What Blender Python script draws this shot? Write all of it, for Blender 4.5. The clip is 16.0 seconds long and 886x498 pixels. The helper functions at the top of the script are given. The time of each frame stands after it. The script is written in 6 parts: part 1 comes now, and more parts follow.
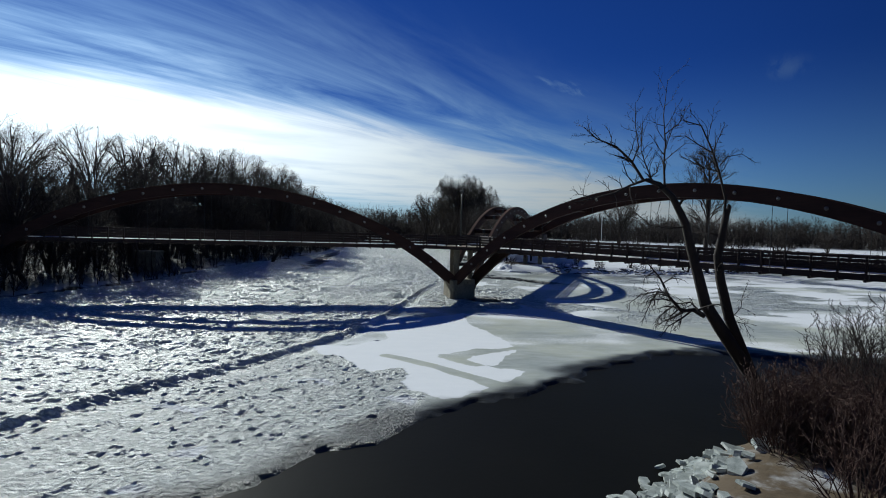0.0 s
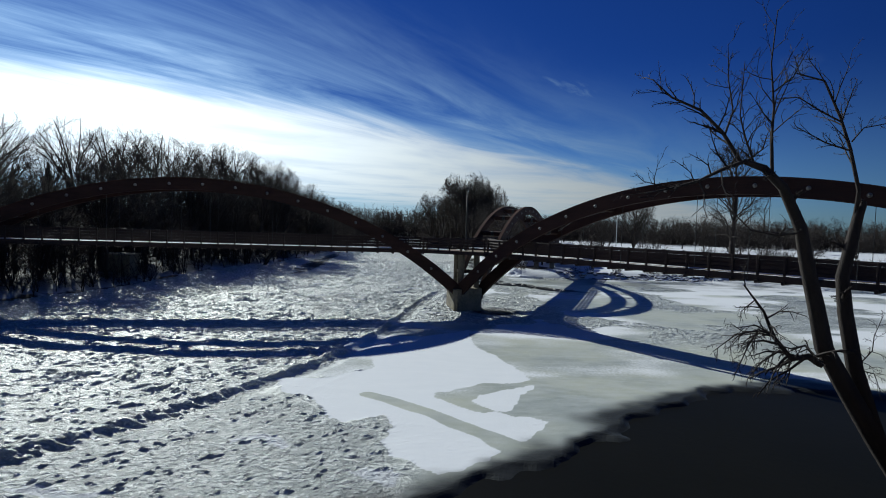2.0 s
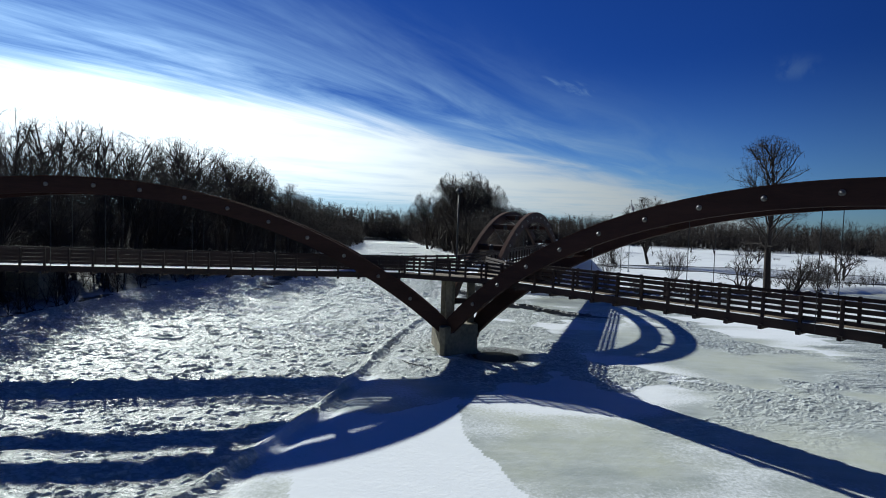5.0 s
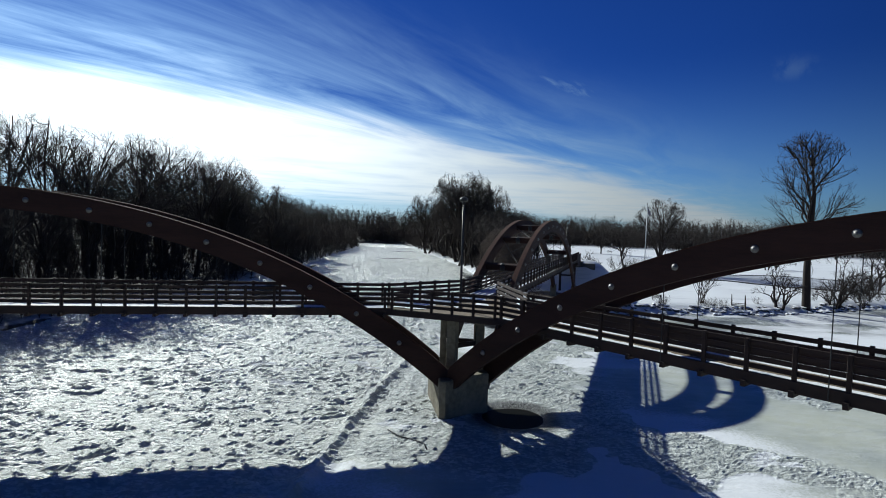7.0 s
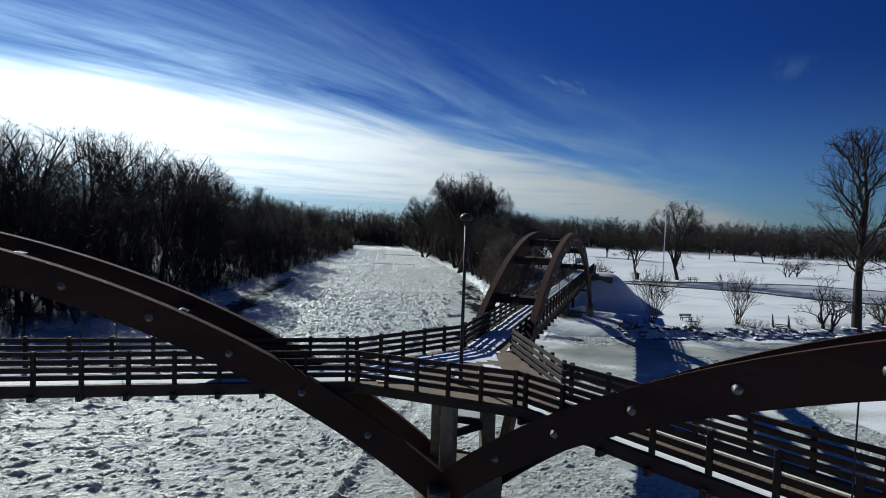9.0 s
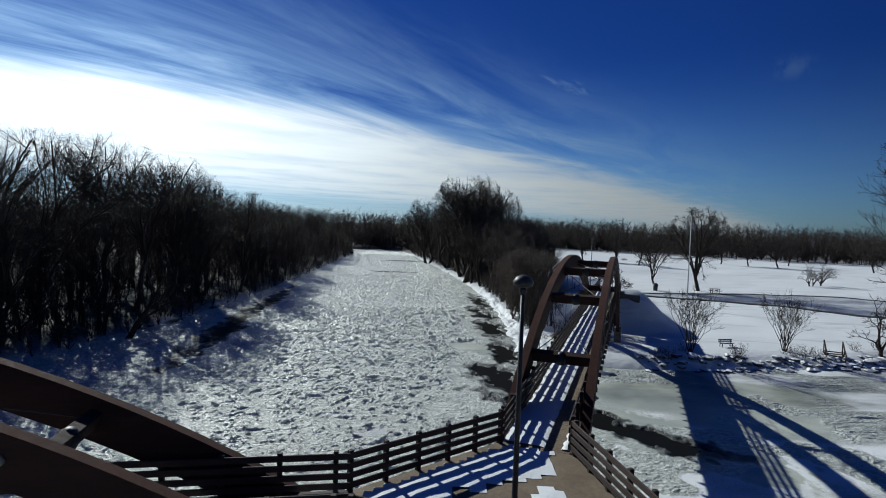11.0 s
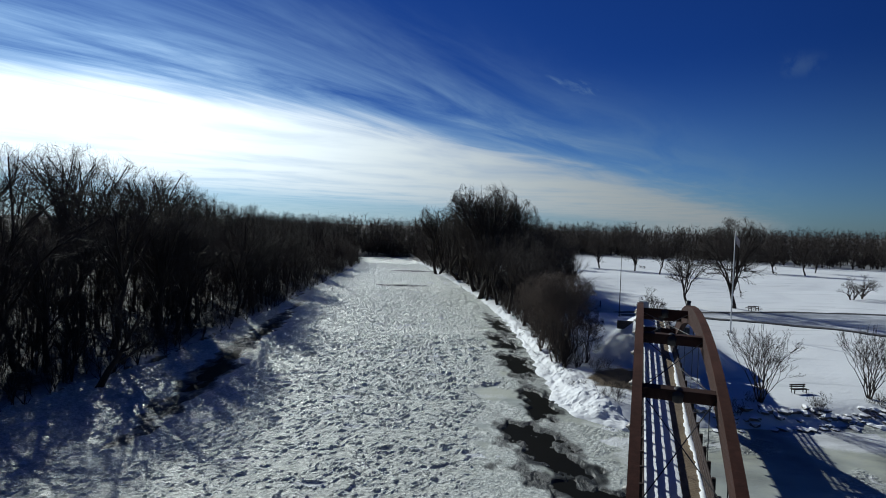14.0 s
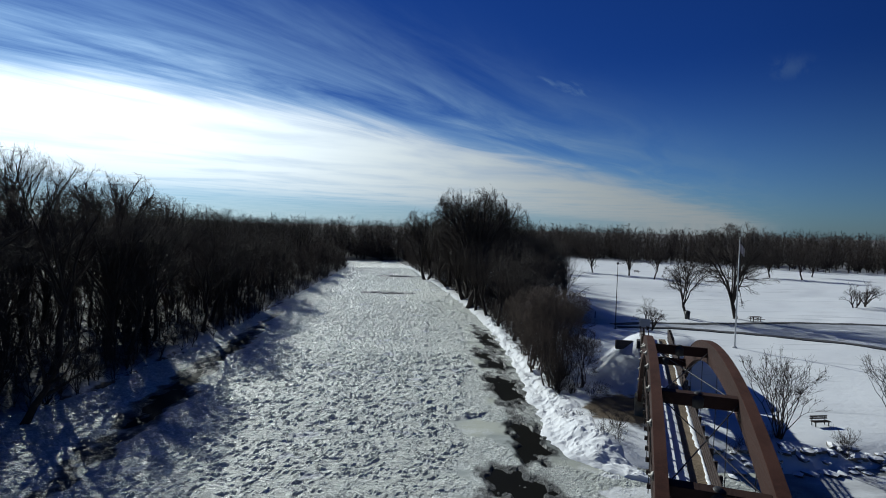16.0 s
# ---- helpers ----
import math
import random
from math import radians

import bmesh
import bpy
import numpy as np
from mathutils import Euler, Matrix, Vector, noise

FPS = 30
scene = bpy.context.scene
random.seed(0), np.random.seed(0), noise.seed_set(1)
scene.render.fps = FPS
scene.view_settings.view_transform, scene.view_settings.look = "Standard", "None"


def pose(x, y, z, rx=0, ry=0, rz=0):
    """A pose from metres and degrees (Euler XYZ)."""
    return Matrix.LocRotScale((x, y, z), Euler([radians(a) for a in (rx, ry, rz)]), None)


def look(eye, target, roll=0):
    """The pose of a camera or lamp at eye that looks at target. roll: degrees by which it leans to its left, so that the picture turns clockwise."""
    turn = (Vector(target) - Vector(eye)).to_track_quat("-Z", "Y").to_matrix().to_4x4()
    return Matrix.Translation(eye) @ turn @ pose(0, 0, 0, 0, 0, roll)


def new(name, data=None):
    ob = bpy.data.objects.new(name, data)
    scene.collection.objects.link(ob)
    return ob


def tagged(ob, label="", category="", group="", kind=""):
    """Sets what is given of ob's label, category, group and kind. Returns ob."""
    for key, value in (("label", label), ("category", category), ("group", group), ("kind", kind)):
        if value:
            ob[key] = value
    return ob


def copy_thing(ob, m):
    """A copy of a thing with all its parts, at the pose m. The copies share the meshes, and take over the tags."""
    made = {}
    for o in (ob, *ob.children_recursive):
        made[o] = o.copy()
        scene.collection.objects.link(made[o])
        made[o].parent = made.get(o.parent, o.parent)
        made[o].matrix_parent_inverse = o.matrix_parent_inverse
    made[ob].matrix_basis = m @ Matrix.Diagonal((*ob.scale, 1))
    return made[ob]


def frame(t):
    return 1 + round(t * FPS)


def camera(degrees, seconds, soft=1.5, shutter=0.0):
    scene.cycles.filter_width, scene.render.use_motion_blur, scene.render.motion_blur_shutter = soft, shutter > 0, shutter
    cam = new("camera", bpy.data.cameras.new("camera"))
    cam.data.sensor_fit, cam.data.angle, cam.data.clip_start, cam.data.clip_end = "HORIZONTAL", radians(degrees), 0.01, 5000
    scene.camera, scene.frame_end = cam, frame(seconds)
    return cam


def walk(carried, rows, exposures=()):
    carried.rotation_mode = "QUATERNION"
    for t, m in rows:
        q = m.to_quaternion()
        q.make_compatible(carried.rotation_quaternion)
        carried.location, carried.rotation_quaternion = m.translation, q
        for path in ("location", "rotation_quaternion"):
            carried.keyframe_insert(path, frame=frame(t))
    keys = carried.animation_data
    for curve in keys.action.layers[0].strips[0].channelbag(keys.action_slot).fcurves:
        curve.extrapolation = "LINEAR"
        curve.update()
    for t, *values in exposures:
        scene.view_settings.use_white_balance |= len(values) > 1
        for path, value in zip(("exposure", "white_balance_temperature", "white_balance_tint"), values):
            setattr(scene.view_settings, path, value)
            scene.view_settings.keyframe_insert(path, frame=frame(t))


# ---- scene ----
# ---------------------------------------------------------------- camera
cam = camera(77.8, 16.0, soft=1.0)
METRES, EYE, TILT, LEAN, TURN = 68.0, 7.993, -2.471, -1.59, 0.0
ROWS = [
    (0.0, 0.00000, 0.00000, 0.00000, -0.000, 0.000, -0.000),
    (0.5, 0.00020, 0.02254, -0.00030, 0.260, -0.011, -0.020),
    (1.0, 0.00110, 0.04840, 0.00080, 0.487, 0.022, -0.070),
    (1.5, 0.00260, 0.07704, 0.00360, 0.639, 0.022, -0.130),
    (2.0, 0.00570, 0.10836, 0.00610, 0.704, 0.043, -0.270),
    (2.5, 0.01010, 0.14198, 0.00870, 0.758, 0.043, -0.260),
    (3.0, 0.01400, 0.17551, 0.01160, 0.725, 0.054, -0.330),
    (3.5, 0.01810, 0.20766, 0.01540, 0.725, 0.054, -0.360),
    (4.0, 0.02090, 0.23934, 0.02040, 0.682, 0.011, -0.390),
    (6.5, 0.01680, 0.40414, 0.04820, 0.411, -0.065, -0.340),
    (7.0, 0.01690, 0.44312, 0.05310, 0.390, -0.032, -0.320),
    (7.5, 0.01710, 0.48072, 0.05830, 0.336, -0.022, -0.330),
    (8.0, 0.01790, 0.51758, 0.06390, 0.314, -0.054, -0.370),
    (8.5, 0.01880, 0.55342, 0.06970, 0.292, -0.087, -0.380),
    (9.0, 0.01960, 0.58852, 0.07600, 0.292, -0.141, -0.400),
    (11.5, -0.00160, 0.71536, 0.11000, 0.422, -0.141, -0.340),
    (12.0, -0.00830, 0.73494, 0.11730, 0.585, -0.130, -0.270),
    (12.5, -0.01370, 0.75471, 0.12360, 0.747, -0.097, -0.210),
    (13.0, -0.01690, 0.77531, 0.12930, 0.855, -0.076, -0.090),
    (13.5, -0.01730, 0.79618, 0.13540, 0.942, -0.054, -0.060),
    (14.0, -0.01640, 0.81761, 0.14200, 1.018, -0.043, -0.050),
    (14.5, -0.01390, 0.83895, 0.14930, 1.115, -0.043, -0.010),
    (15.0, -0.00970, 0.86159, 0.15520, 1.212, -0.043, -0.010),
    (15.5, -0.00390, 0.88551, 0.15810, 1.050, 0.043, -0.030),
    (16.0, -0.00030, 0.90306, 0.15900, 0.238, 0.032, -0.020),
]

EXPOSURES = [(0.0, 0.2), (2.0, 0.22), (4.0, 0.42), (6.5, 0.52), (7.2, 0.48), (8.2, 0.36), (9.0, 0.24), (11.5, 0.16), (16.0, 0.10)]
walk(cam, [(t, pose(0, 0, EYE, TILT, LEAN, TURN) @ pose(METRES * x, METRES * y, METRES * z, 90 + pitch, roll, yaw)) for t, x, y, z, yaw, pitch, roll in ROWS], EXPOSURES)

# ---------------------------------------------------------------- light
SUN_AZ, SUN_EL = 125.5, 29.0
SUN_DIR = Vector((math.cos(radians(SUN_EL)) * math.cos(radians(SUN_AZ)), math.cos(radians(SUN_EL)) * math.sin(radians(SUN_AZ)), math.sin(radians(SUN_EL))))
sun = new("sun", bpy.data.lights.new("sun", "SUN"))
sun.data.energy, sun.data.angle, sun.data.color = 3.9, radians(0.6), (0.93, 1.0, 0.97)
sun.matrix_world = look(SUN_DIR * 200, (0, 0, 0))


class Nodes:
    """Short hand for node trees."""

    def __init__(self, tree):
        self.tree = tree
        tree.nodes.clear()

    def add(self, kind, **kw):
        n = self.tree.nodes.new(kind)
        for k, v in kw.items():
            setattr(n, k, v)
        return n

    def put(self, socket, value):
        if isinstance(value, bpy.types.NodeSocket):
            self.tree.links.new(value, socket)
        elif value is not None:
            socket.default_value = value

    def math(self, op, a, b=None, clamp=False):
        n = self.add("ShaderNodeMath", operation=op, use_clamp=clamp)
        self.put(n.inputs[0], a)
        self.put(n.inputs[1], b)
        return n.outputs[0]

    def dot(self, a, vec):
        n = self.add("ShaderNodeVectorMath", operation="DOT_PRODUCT")
        self.put(n.inputs[0], a)
        n.inputs[1].default_value = vec
        return n.outputs["Value"]

    def ramp(self, x, a, b, lo=0.0, hi=1.0):
        n = self.add("ShaderNodeMapRange", interpolation_type="SMOOTHSTEP")
        self.put(n.inputs[0], x)
        for i, v in enumerate((a, b, lo, hi)):
            n.inputs[1 + i].default_value = v
        return n.outputs[0]

    def mix(self, fac, a, b, blend="MIX"):
        n = self.add("ShaderNodeMix", data_type="RGBA", blend_type=blend)
        self.put(n.inputs[0], fac)
        self.put(n.inputs[6], (*a, 1) if isinstance(a, tuple) and len(a) == 3 else a)
        self.put(n.inputs[7], (*b, 1) if isinstance(b, tuple) and len(b) == 3 else b)
        return n.outputs[2]

    def noise(self, vec, scale, detail=4.0, rough=0.55, dist=0.0):
        n = self.add("ShaderNodeTexNoise")
        self.put(n.inputs["Vector"], vec)
        n.inputs["Scale"].default_value, n.inputs["Detail"].default_value = scale, detail
        n.inputs["Roughness"].default_value, n.inputs["Distortion"].default_value = rough, dist
        return n.outputs["Fac"]


world = bpy.data.worlds.new("winter_sky")
scene.world = world
world.use_nodes = True
W = Nodes(world.node_tree)
ray_dir = W.add("ShaderNodeTexCoord").outputs["Generated"]
sky = W.add("ShaderNodeTexSky", sky_type="NISHITA", sun_disc=False, sun_elevation=radians(SUN_EL), sun_rotation=radians(90 - SUN_AZ), altitude=200.0, air_density=1.0, dust_density=0.3, ozone_density=3.0)
up = W.math("MAXIMUM", W.dot(ray_dir, (0, 0, 1)), 0.015)
along, across = (0.53, 0.848, 0), (-0.848, 0.53, 0)
u = W.math("DIVIDE", W.dot(ray_dir, across), up)
v = W.math("DIVIDE", W.dot(ray_dir, along), up)
comb = W.add("ShaderNodeCombineXYZ")
W.put(comb.inputs[0], u)
W.put(comb.inputs[1], W.math("MULTIPLY", v, 0.22))
streak = W.noise(comb.outputs[0], 1.6, 7.0, 0.6, 0.6)
comb2 = W.add("ShaderNodeCombineXYZ")
W.put(comb2.inputs[0], W.math("MULTIPLY", u, 0.5))
W.put(comb2.inputs[1], W.math("MULTIPLY", v, 0.35))
fleck = W.noise(comb.outputs[0], 9.0, 5.0, 0.6, 0.4)
puff = W.noise(comb2.outputs[0], 1.1, 5.0, 0.55, 0.3)
bow = W.math("MULTIPLY", W.math("LOGARITHM", W.math("MAXIMUM", v, 0.2), math.e), 0.85)
lead = W.math("SUBTRACT", W.math("ADD", u, bow), 4.75)
edge = W.math("ADD", lead, W.math("MULTIPLY", W.math("SUBTRACT", streak, 0.5), 1.9))
edge = W.math("DIVIDE", edge, W.math("ADD", W.math("MULTIPLY", W.math("MAXIMUM", v, 0.0), 0.08), 1.0))
cover = W.math("MULTIPLY", W.ramp(edge, -0.7, 0.9), W.ramp(u, 6.0, 22.0, 1.0, 0.45))
cover = W.math("MULTIPLY", cover, W.ramp(puff, 0.25, 0.6, 0.72, 1.0))
veil = W.math("MULTIPLY", W.ramp(streak, 0.28, 0.78), W.math("MULTIPLY", W.ramp(lead, -3.0, -0.2), 0.46))
cover = W.math("MAXIMUM", cover, veil)
for cu, cv, ru, rv, amount in ((1.35, 3.87, 0.14, 0.45, 0.34), (0.05, 3.9, 0.2, 0.4, 0.13), (1.45, 3.6, 0.08, 0.3, 0.22)):
    du = W.math("DIVIDE", W.math("SUBTRACT", u, cu), ru)
    dv = W.math("DIVIDE", W.math("SUBTRACT", v, cv), rv)
    away = W.math("SQRT", W.math("ADD", W.math("MULTIPLY", du, du), W.math("MULTIPLY", dv, dv)))
    cover = W.math("MAXIMUM", cover, W.math("MULTIPLY", W.ramp(away, 0.0, 1.0, amount, 0.0), W.ramp(fleck, 0.35, 0.65)))
near_sun = W.math("MAXIMUM", W.dot(ray_dir, tuple(SUN_DIR)), 0.0)
glow = W.math("ADD", W.math("MULTIPLY", W.math("POWER", near_sun, 14.0), 9.0), W.math("MULTIPLY", W.math("POWER", near_sun, 4.0), 12.0))
cloud_val = W.math("ADD", glow, 3.0)
vm = W.add("ShaderNodeVectorMath", operation="SCALE")
W.put(vm.inputs[0], W.mix(W.ramp(cover, 0.1, 0.8), (0.45, 0.76, 1.0), (0.82, 0.94, 1.0)))
W.put(vm.inputs["Scale"], cloud_val)
tint = W.mix(W.ramp(up, 0.0, 0.30), (0.23, 0.40, 0.66), (0.038, 0.130, 0.40))
deep = W.mix(1.0, sky.outputs[0], tint, "MULTIPLY")
far_side = W.ramp(W.dot(ray_dir, tuple(SUN_DIR)), 0.1, 0.6, 0.70, 1.0)
deep = W.mix(1.0, deep, W.mix(far_side, (0, 0, 0), (1, 1, 1)), "MULTIPLY")
sky_col = W.mix(cover, deep, vm.outputs[0])
bg = W.add("ShaderNodeBackground")
W.put(bg.inputs["Color"], sky_col)
bg.inputs["Strength"].default_value = 0.088
W.put(W.add("ShaderNodeOutputWorld").inputs[0], bg.outputs[0])


# ---------------------------------------------------------------- materials
def material(name, base, base2, rough=0.8, scale=(0.6, 6.0), bump=0.3, bump_scale=None, island=0.0, metal=0.0, spec=0.4, stretch=(1, 1, 1)):
    """A surface with colour varying at two scales, fine relief and uneven roughness."""
    m = bpy.data.materials.new(name)
    m.use_nodes = True
    n = Nodes(m.node_tree)
    co = n.add("ShaderNodeTexCoord").outputs["Object"]
    mp = n.add("ShaderNodeMapping")
    n.put(mp.inputs[0], co)
    mp.inputs["Scale"].default_value = stretch
    big, small = n.noise(mp.outputs[0], scale[0], 3.0), n.noise(mp.outputs[0], scale[1], 6.0, 0.65)
    f = n.math("ADD", n.math("MULTIPLY", big, 0.55), n.math("MULTIPLY", small, 0.45))
    col = n.mix(n.ramp(f, 0.34, 0.66), base, base2)
    if island:
        rnd = n.add("ShaderNodeObjectInfo").outputs["Random"]
        col = n.mix(1.0, col, n.mix(rnd, (1 - island,) * 3, (1 + island,) * 3), "MULTIPLY")
    p = n.add("ShaderNodeBsdfPrincipled")
    n.put(p.inputs["Base Color"], col)
    n.put(p.inputs["Roughness"], n.ramp(small, 0.2, 0.8, max(0.05, rough - 0.12), min(1.0, rough + 0.1)))
    p.inputs["Metallic"].default_value = metal
    p.inputs["Specular IOR Level"].default_value = spec
    if bump:
        b = n.add("ShaderNodeBump")
        b.inputs["Strength"].default_value = bump
        b.inputs["Distance"].default_value = 0.05
        n.put(b.inputs["Height"], n.noise(mp.outputs[0], bump_scale or scale[1] * 2.5, 6.0, 0.6))
        n.put(p.inputs["Normal"], b.outputs[0])
    n.put(n.add("ShaderNodeOutputMaterial").inputs[0], p.outputs[0])
    return m


TIMBER = material("weathered_timber", (0.022, 0.012, 0.009), (0.046, 0.025, 0.019), 0.75, (0.5, 7.0), 0.35, 30.0, stretch=(1, 1, 3))
GLULAM = material("glulam_timber", (0.031, 0.0150, 0.0118), (0.056, 0.0270, 0.0205), 0.75, (0.4, 5.0), 0.25, 22.0, spec=0.2, stretch=(0.4, 1, 2.5))
DECKWOOD = material("deck_boards", (0.12, 0.085, 0.055), (0.22, 0.165, 0.11), 0.85, (0.7, 8.0), 0.4, 30.0)
CAPBOARD = material("weathered_cap", (0.045, 0.019, 0.014), (0.085, 0.038, 0.028), 0.9, (0.5, 6.0), 0.3, 20.0, spec=0.12)
CONCRETE = material("pier_concrete", (0.125, 0.108, 0.075), (0.25, 0.22, 0.165), 0.85, (0.5, 4.0), 0.5, 14.0)
STEEL = material("dull_steel", (0.16, 0.15, 0.14), (0.30, 0.29, 0.27), 0.55, (3.0, 20.0), 0.15, metal=0.5)
DARKSTEEL = material("dark_painted_steel", (0.018, 0.018, 0.02), (0.04, 0.04, 0.04), 0.5, (2.0, 20.0), 0.1)
GREYPAINT = material("grey_painted_steel", (0.42, 0.43, 0.44), (0.55, 0.56, 0.57), 0.45, (2.0, 20.0), 0.08)
BARK = material("grey_brown_bark", (0.020, 0.0145, 0.012), (0.046, 0.034, 0.028), 0.9, (0.8, 9.0), 0.6, 22.0, stretch=(1, 1, 0.3))
TWIG = material("bare_twigs", (0.017, 0.012, 0.0105), (0.038, 0.027, 0.023), 0.85, (0.4, 5.0), 0.0)
REDTWIG = material("red_brown_twigs", (0.036, 0.017, 0.013), (0.072, 0.034, 0.024), 0.85, (0.5, 5.0), 0.0)
GREYTWIG = material("grey_brown_twigs", (0.048, 0.034, 0.028), (0.088, 0.064, 0.053), 0.85, (0.4, 5.0), 0.0)
CONIFER = material("dark_needles", (0.010, 0.018, 0.010), (0.024, 0.038, 0.020), 0.85, (0.8, 8.0), 0.0)
def snow_capped():
    """Dark stone with snow lying on whatever faces up."""
    m = bpy.data.materials.new("snow_capped_stone")
    m.use_nodes = True
    n = Nodes(m.node_tree)
    co = n.add("ShaderNodeTexCoord").outputs["Object"]
    facing = n.dot(n.add("ShaderNodeNewGeometry").outputs["Normal"], (0, 0, 1))
    grain = n.noise(co, 3.0, 6.0, 0.65)
    lies = n.ramp(n.math("ADD", facing, n.math("MULTIPLY", grain, 0.6)), 0.62, 0.85)
    col = n.mix(lies, n.mix(grain, (0.05, 0.048, 0.045), (0.17, 0.16, 0.15)), (0.80, 0.81, 0.83))
    p = n.add("ShaderNodeBsdfPrincipled")
    n.put(p.inputs["Base Color"], col)
    p.inputs["Roughness"].default_value = 0.85
    n.put(n.add("ShaderNodeOutputMaterial").inputs[0], p.outputs[0])
    return m


SNOWSTONE = snow_capped()
STONE = material("bank_stones", (0.05, 0.047, 0.044), (0.13, 0.125, 0.115), 0.85, (0.7, 6.0), 0.5, 18.0, island=0.25)
BROWNGRASS = material("dead_grass", (0.13, 0.09, 0.05), (0.24, 0.17, 0.10), 0.95, (0.5, 9.0), 0.8, 30.0)
ASPHALT = material("bare_asphalt", (0.035, 0.035, 0.037), (0.07, 0.07, 0.072), 0.85, (0.4, 9.0), 0.3)
SNOW = material("packed_snow", (0.76, 0.78, 0.80), (0.84, 0.85, 0.86), 0.75, (0.25, 5.0), 0.35, 9.0, spec=0.3)


def attr_material(name):
    """Ice whose look follows the mesh attributes snow, wet and rough."""
    m = bpy.data.materials.new(name)
    m.use_nodes = True
    n = Nodes(m.node_tree)
    co = n.add("ShaderNodeTexCoord").outputs["Object"]
    snow = n.add("ShaderNodeAttribute", attribute_name="snow").outputs["Fac"]
    wet = n.add("ShaderNodeAttribute", attribute_name="wet").outputs["Fac"]
    rough = n.add("ShaderNodeAttribute", attribute_name="rough").outputs["Fac"]
    long_co = n.add("ShaderNodeVectorMath", operation="MULTIPLY")
    n.put(long_co.inputs[0], co)
    long_co.inputs[1].default_value = (0.5, 1.25, 1.0)
    big, mid, fine = n.noise(co, 0.12, 4.0), n.noise(long_co.outputs[0], 1.0, 5.0, 0.65), n.noise(co, 6.0, 6.0, 0.7)
    slush = n.mix(n.ramp(big, 0.38, 0.62), (0.33, 0.36, 0.335), (0.50, 0.515, 0.42))
    slush = n.mix(n.ramp(mid, 0.3, 0.75, 0.0, 0.6), slush, (0.58, 0.60, 0.58))
    vor = n.add("ShaderNodeTexVoronoi", feature="F1")
    warp = n.add("ShaderNodeVectorMath", operation="MULTIPLY_ADD")
    wn = n.add("ShaderNodeTexNoise")
    n.put(wn.inputs["Vector"], co)
    wn.inputs["Scale"].default_value = 2.5
    n.put(warp.inputs[0], wn.outputs["Color"])
    warp.inputs[1].default_value = (0.5, 0.3, 0.0)
    n.put(warp.inputs[2], co)
    squash = n.add("ShaderNodeVectorMath", operation="MULTIPLY")
    n.put(squash.inputs[0], warp.outputs[0])
    squash.inputs[1].default_value = (0.75, 1.3, 1.0)
    n.put(vor.inputs["Vector"], squash.outputs[0])
    vor.inputs["Scale"].default_value = 4.2
    grain = n.noise(co, 17.0, 4.0, 0.65)
    mottle = n.math("ADD", n.math("MULTIPLY", mid, 0.35), n.math("ADD", n.math("MULTIPLY", fine, 0.35), n.math("MULTIPLY", grain, 0.3)))
    mottle = n.math("ADD", mottle, n.math("MULTIPLY", n.math("SUBTRACT", 0.40, vor.outputs["Distance"]), 0.30))
    jumbled = n.mix(n.ramp(mottle, 0.42, 0.55), (0.61, 0.635, 0.575), (0.93, 0.945, 0.875))
    crush = n.add("ShaderNodeAttribute", attribute_name="crush").outputs["Fac"]
    col = n.mix(rough, slush, jumbled)
    col = n.mix(n.math("MULTIPLY", crush, 0.85), col, n.mix(n.ramp(mottle, 0.42, 0.58), (0.36, 0.385, 0.365), (0.72, 0.74, 0.70)))
    edge = n.math("ADD", snow, n.math("MULTIPLY", n.math("SUBTRACT", fine, 0.5), 0.25))
    white = n.ramp(edge, 0.42, 0.56)
    col = n.mix(white, col, n.mix(mid, (0.74, 0.76, 0.78), (0.83, 0.84, 0.85)))
    dark = n.ramp(n.math("ADD", wet, n.math("MULTIPLY", n.math("SUBTRACT", mid, 0.5), 0.5)), 0.15, 0.95)
    col = n.mix(dark, col, (0.035, 0.037, 0.035))
    p = n.add("ShaderNodeBsdfPrincipled")
    n.put(p.inputs["Base Color"], col)
    gloss = n.mix(white, n.mix(rough, (0.42,) * 3, (0.38,) * 3), (0.8,) * 3)
    n.put(p.inputs["Roughness"], n.mix(dark, gloss, (0.45,) * 3))
    n.put(p.inputs["Specular IOR Level"], n.math("ADD", n.math("MULTIPLY", rough, 0.55), 0.12))
    b = n.add("ShaderNodeBump")
    b.inputs["Distance"].default_value = 0.16
    n.put(b.inputs["Strength"], n.math("ADD", n.math("MULTIPLY", rough, 0.9), 0.10))
    crumb = n.math("MULTIPLY", vor.outputs["Distance"], n.ramp(mid, 0.35, 0.6, 0.25, 1.1))
    tall = n.math("ADD", n.math("MULTIPLY", fine, 1.5), n.math("MULTIPLY", grain, 0.6))
    tall = n.math("ADD", tall, n.math("MULTIPLY", mid, 2.8))
    n.put(b.inputs["Height"], n.math("SUBTRACT", tall, crumb))
    n.put(p.inputs["Normal"], b.outputs[0])
    n.put(n.add("ShaderNodeOutputMaterial").inputs[0], p.outputs[0])
    return m


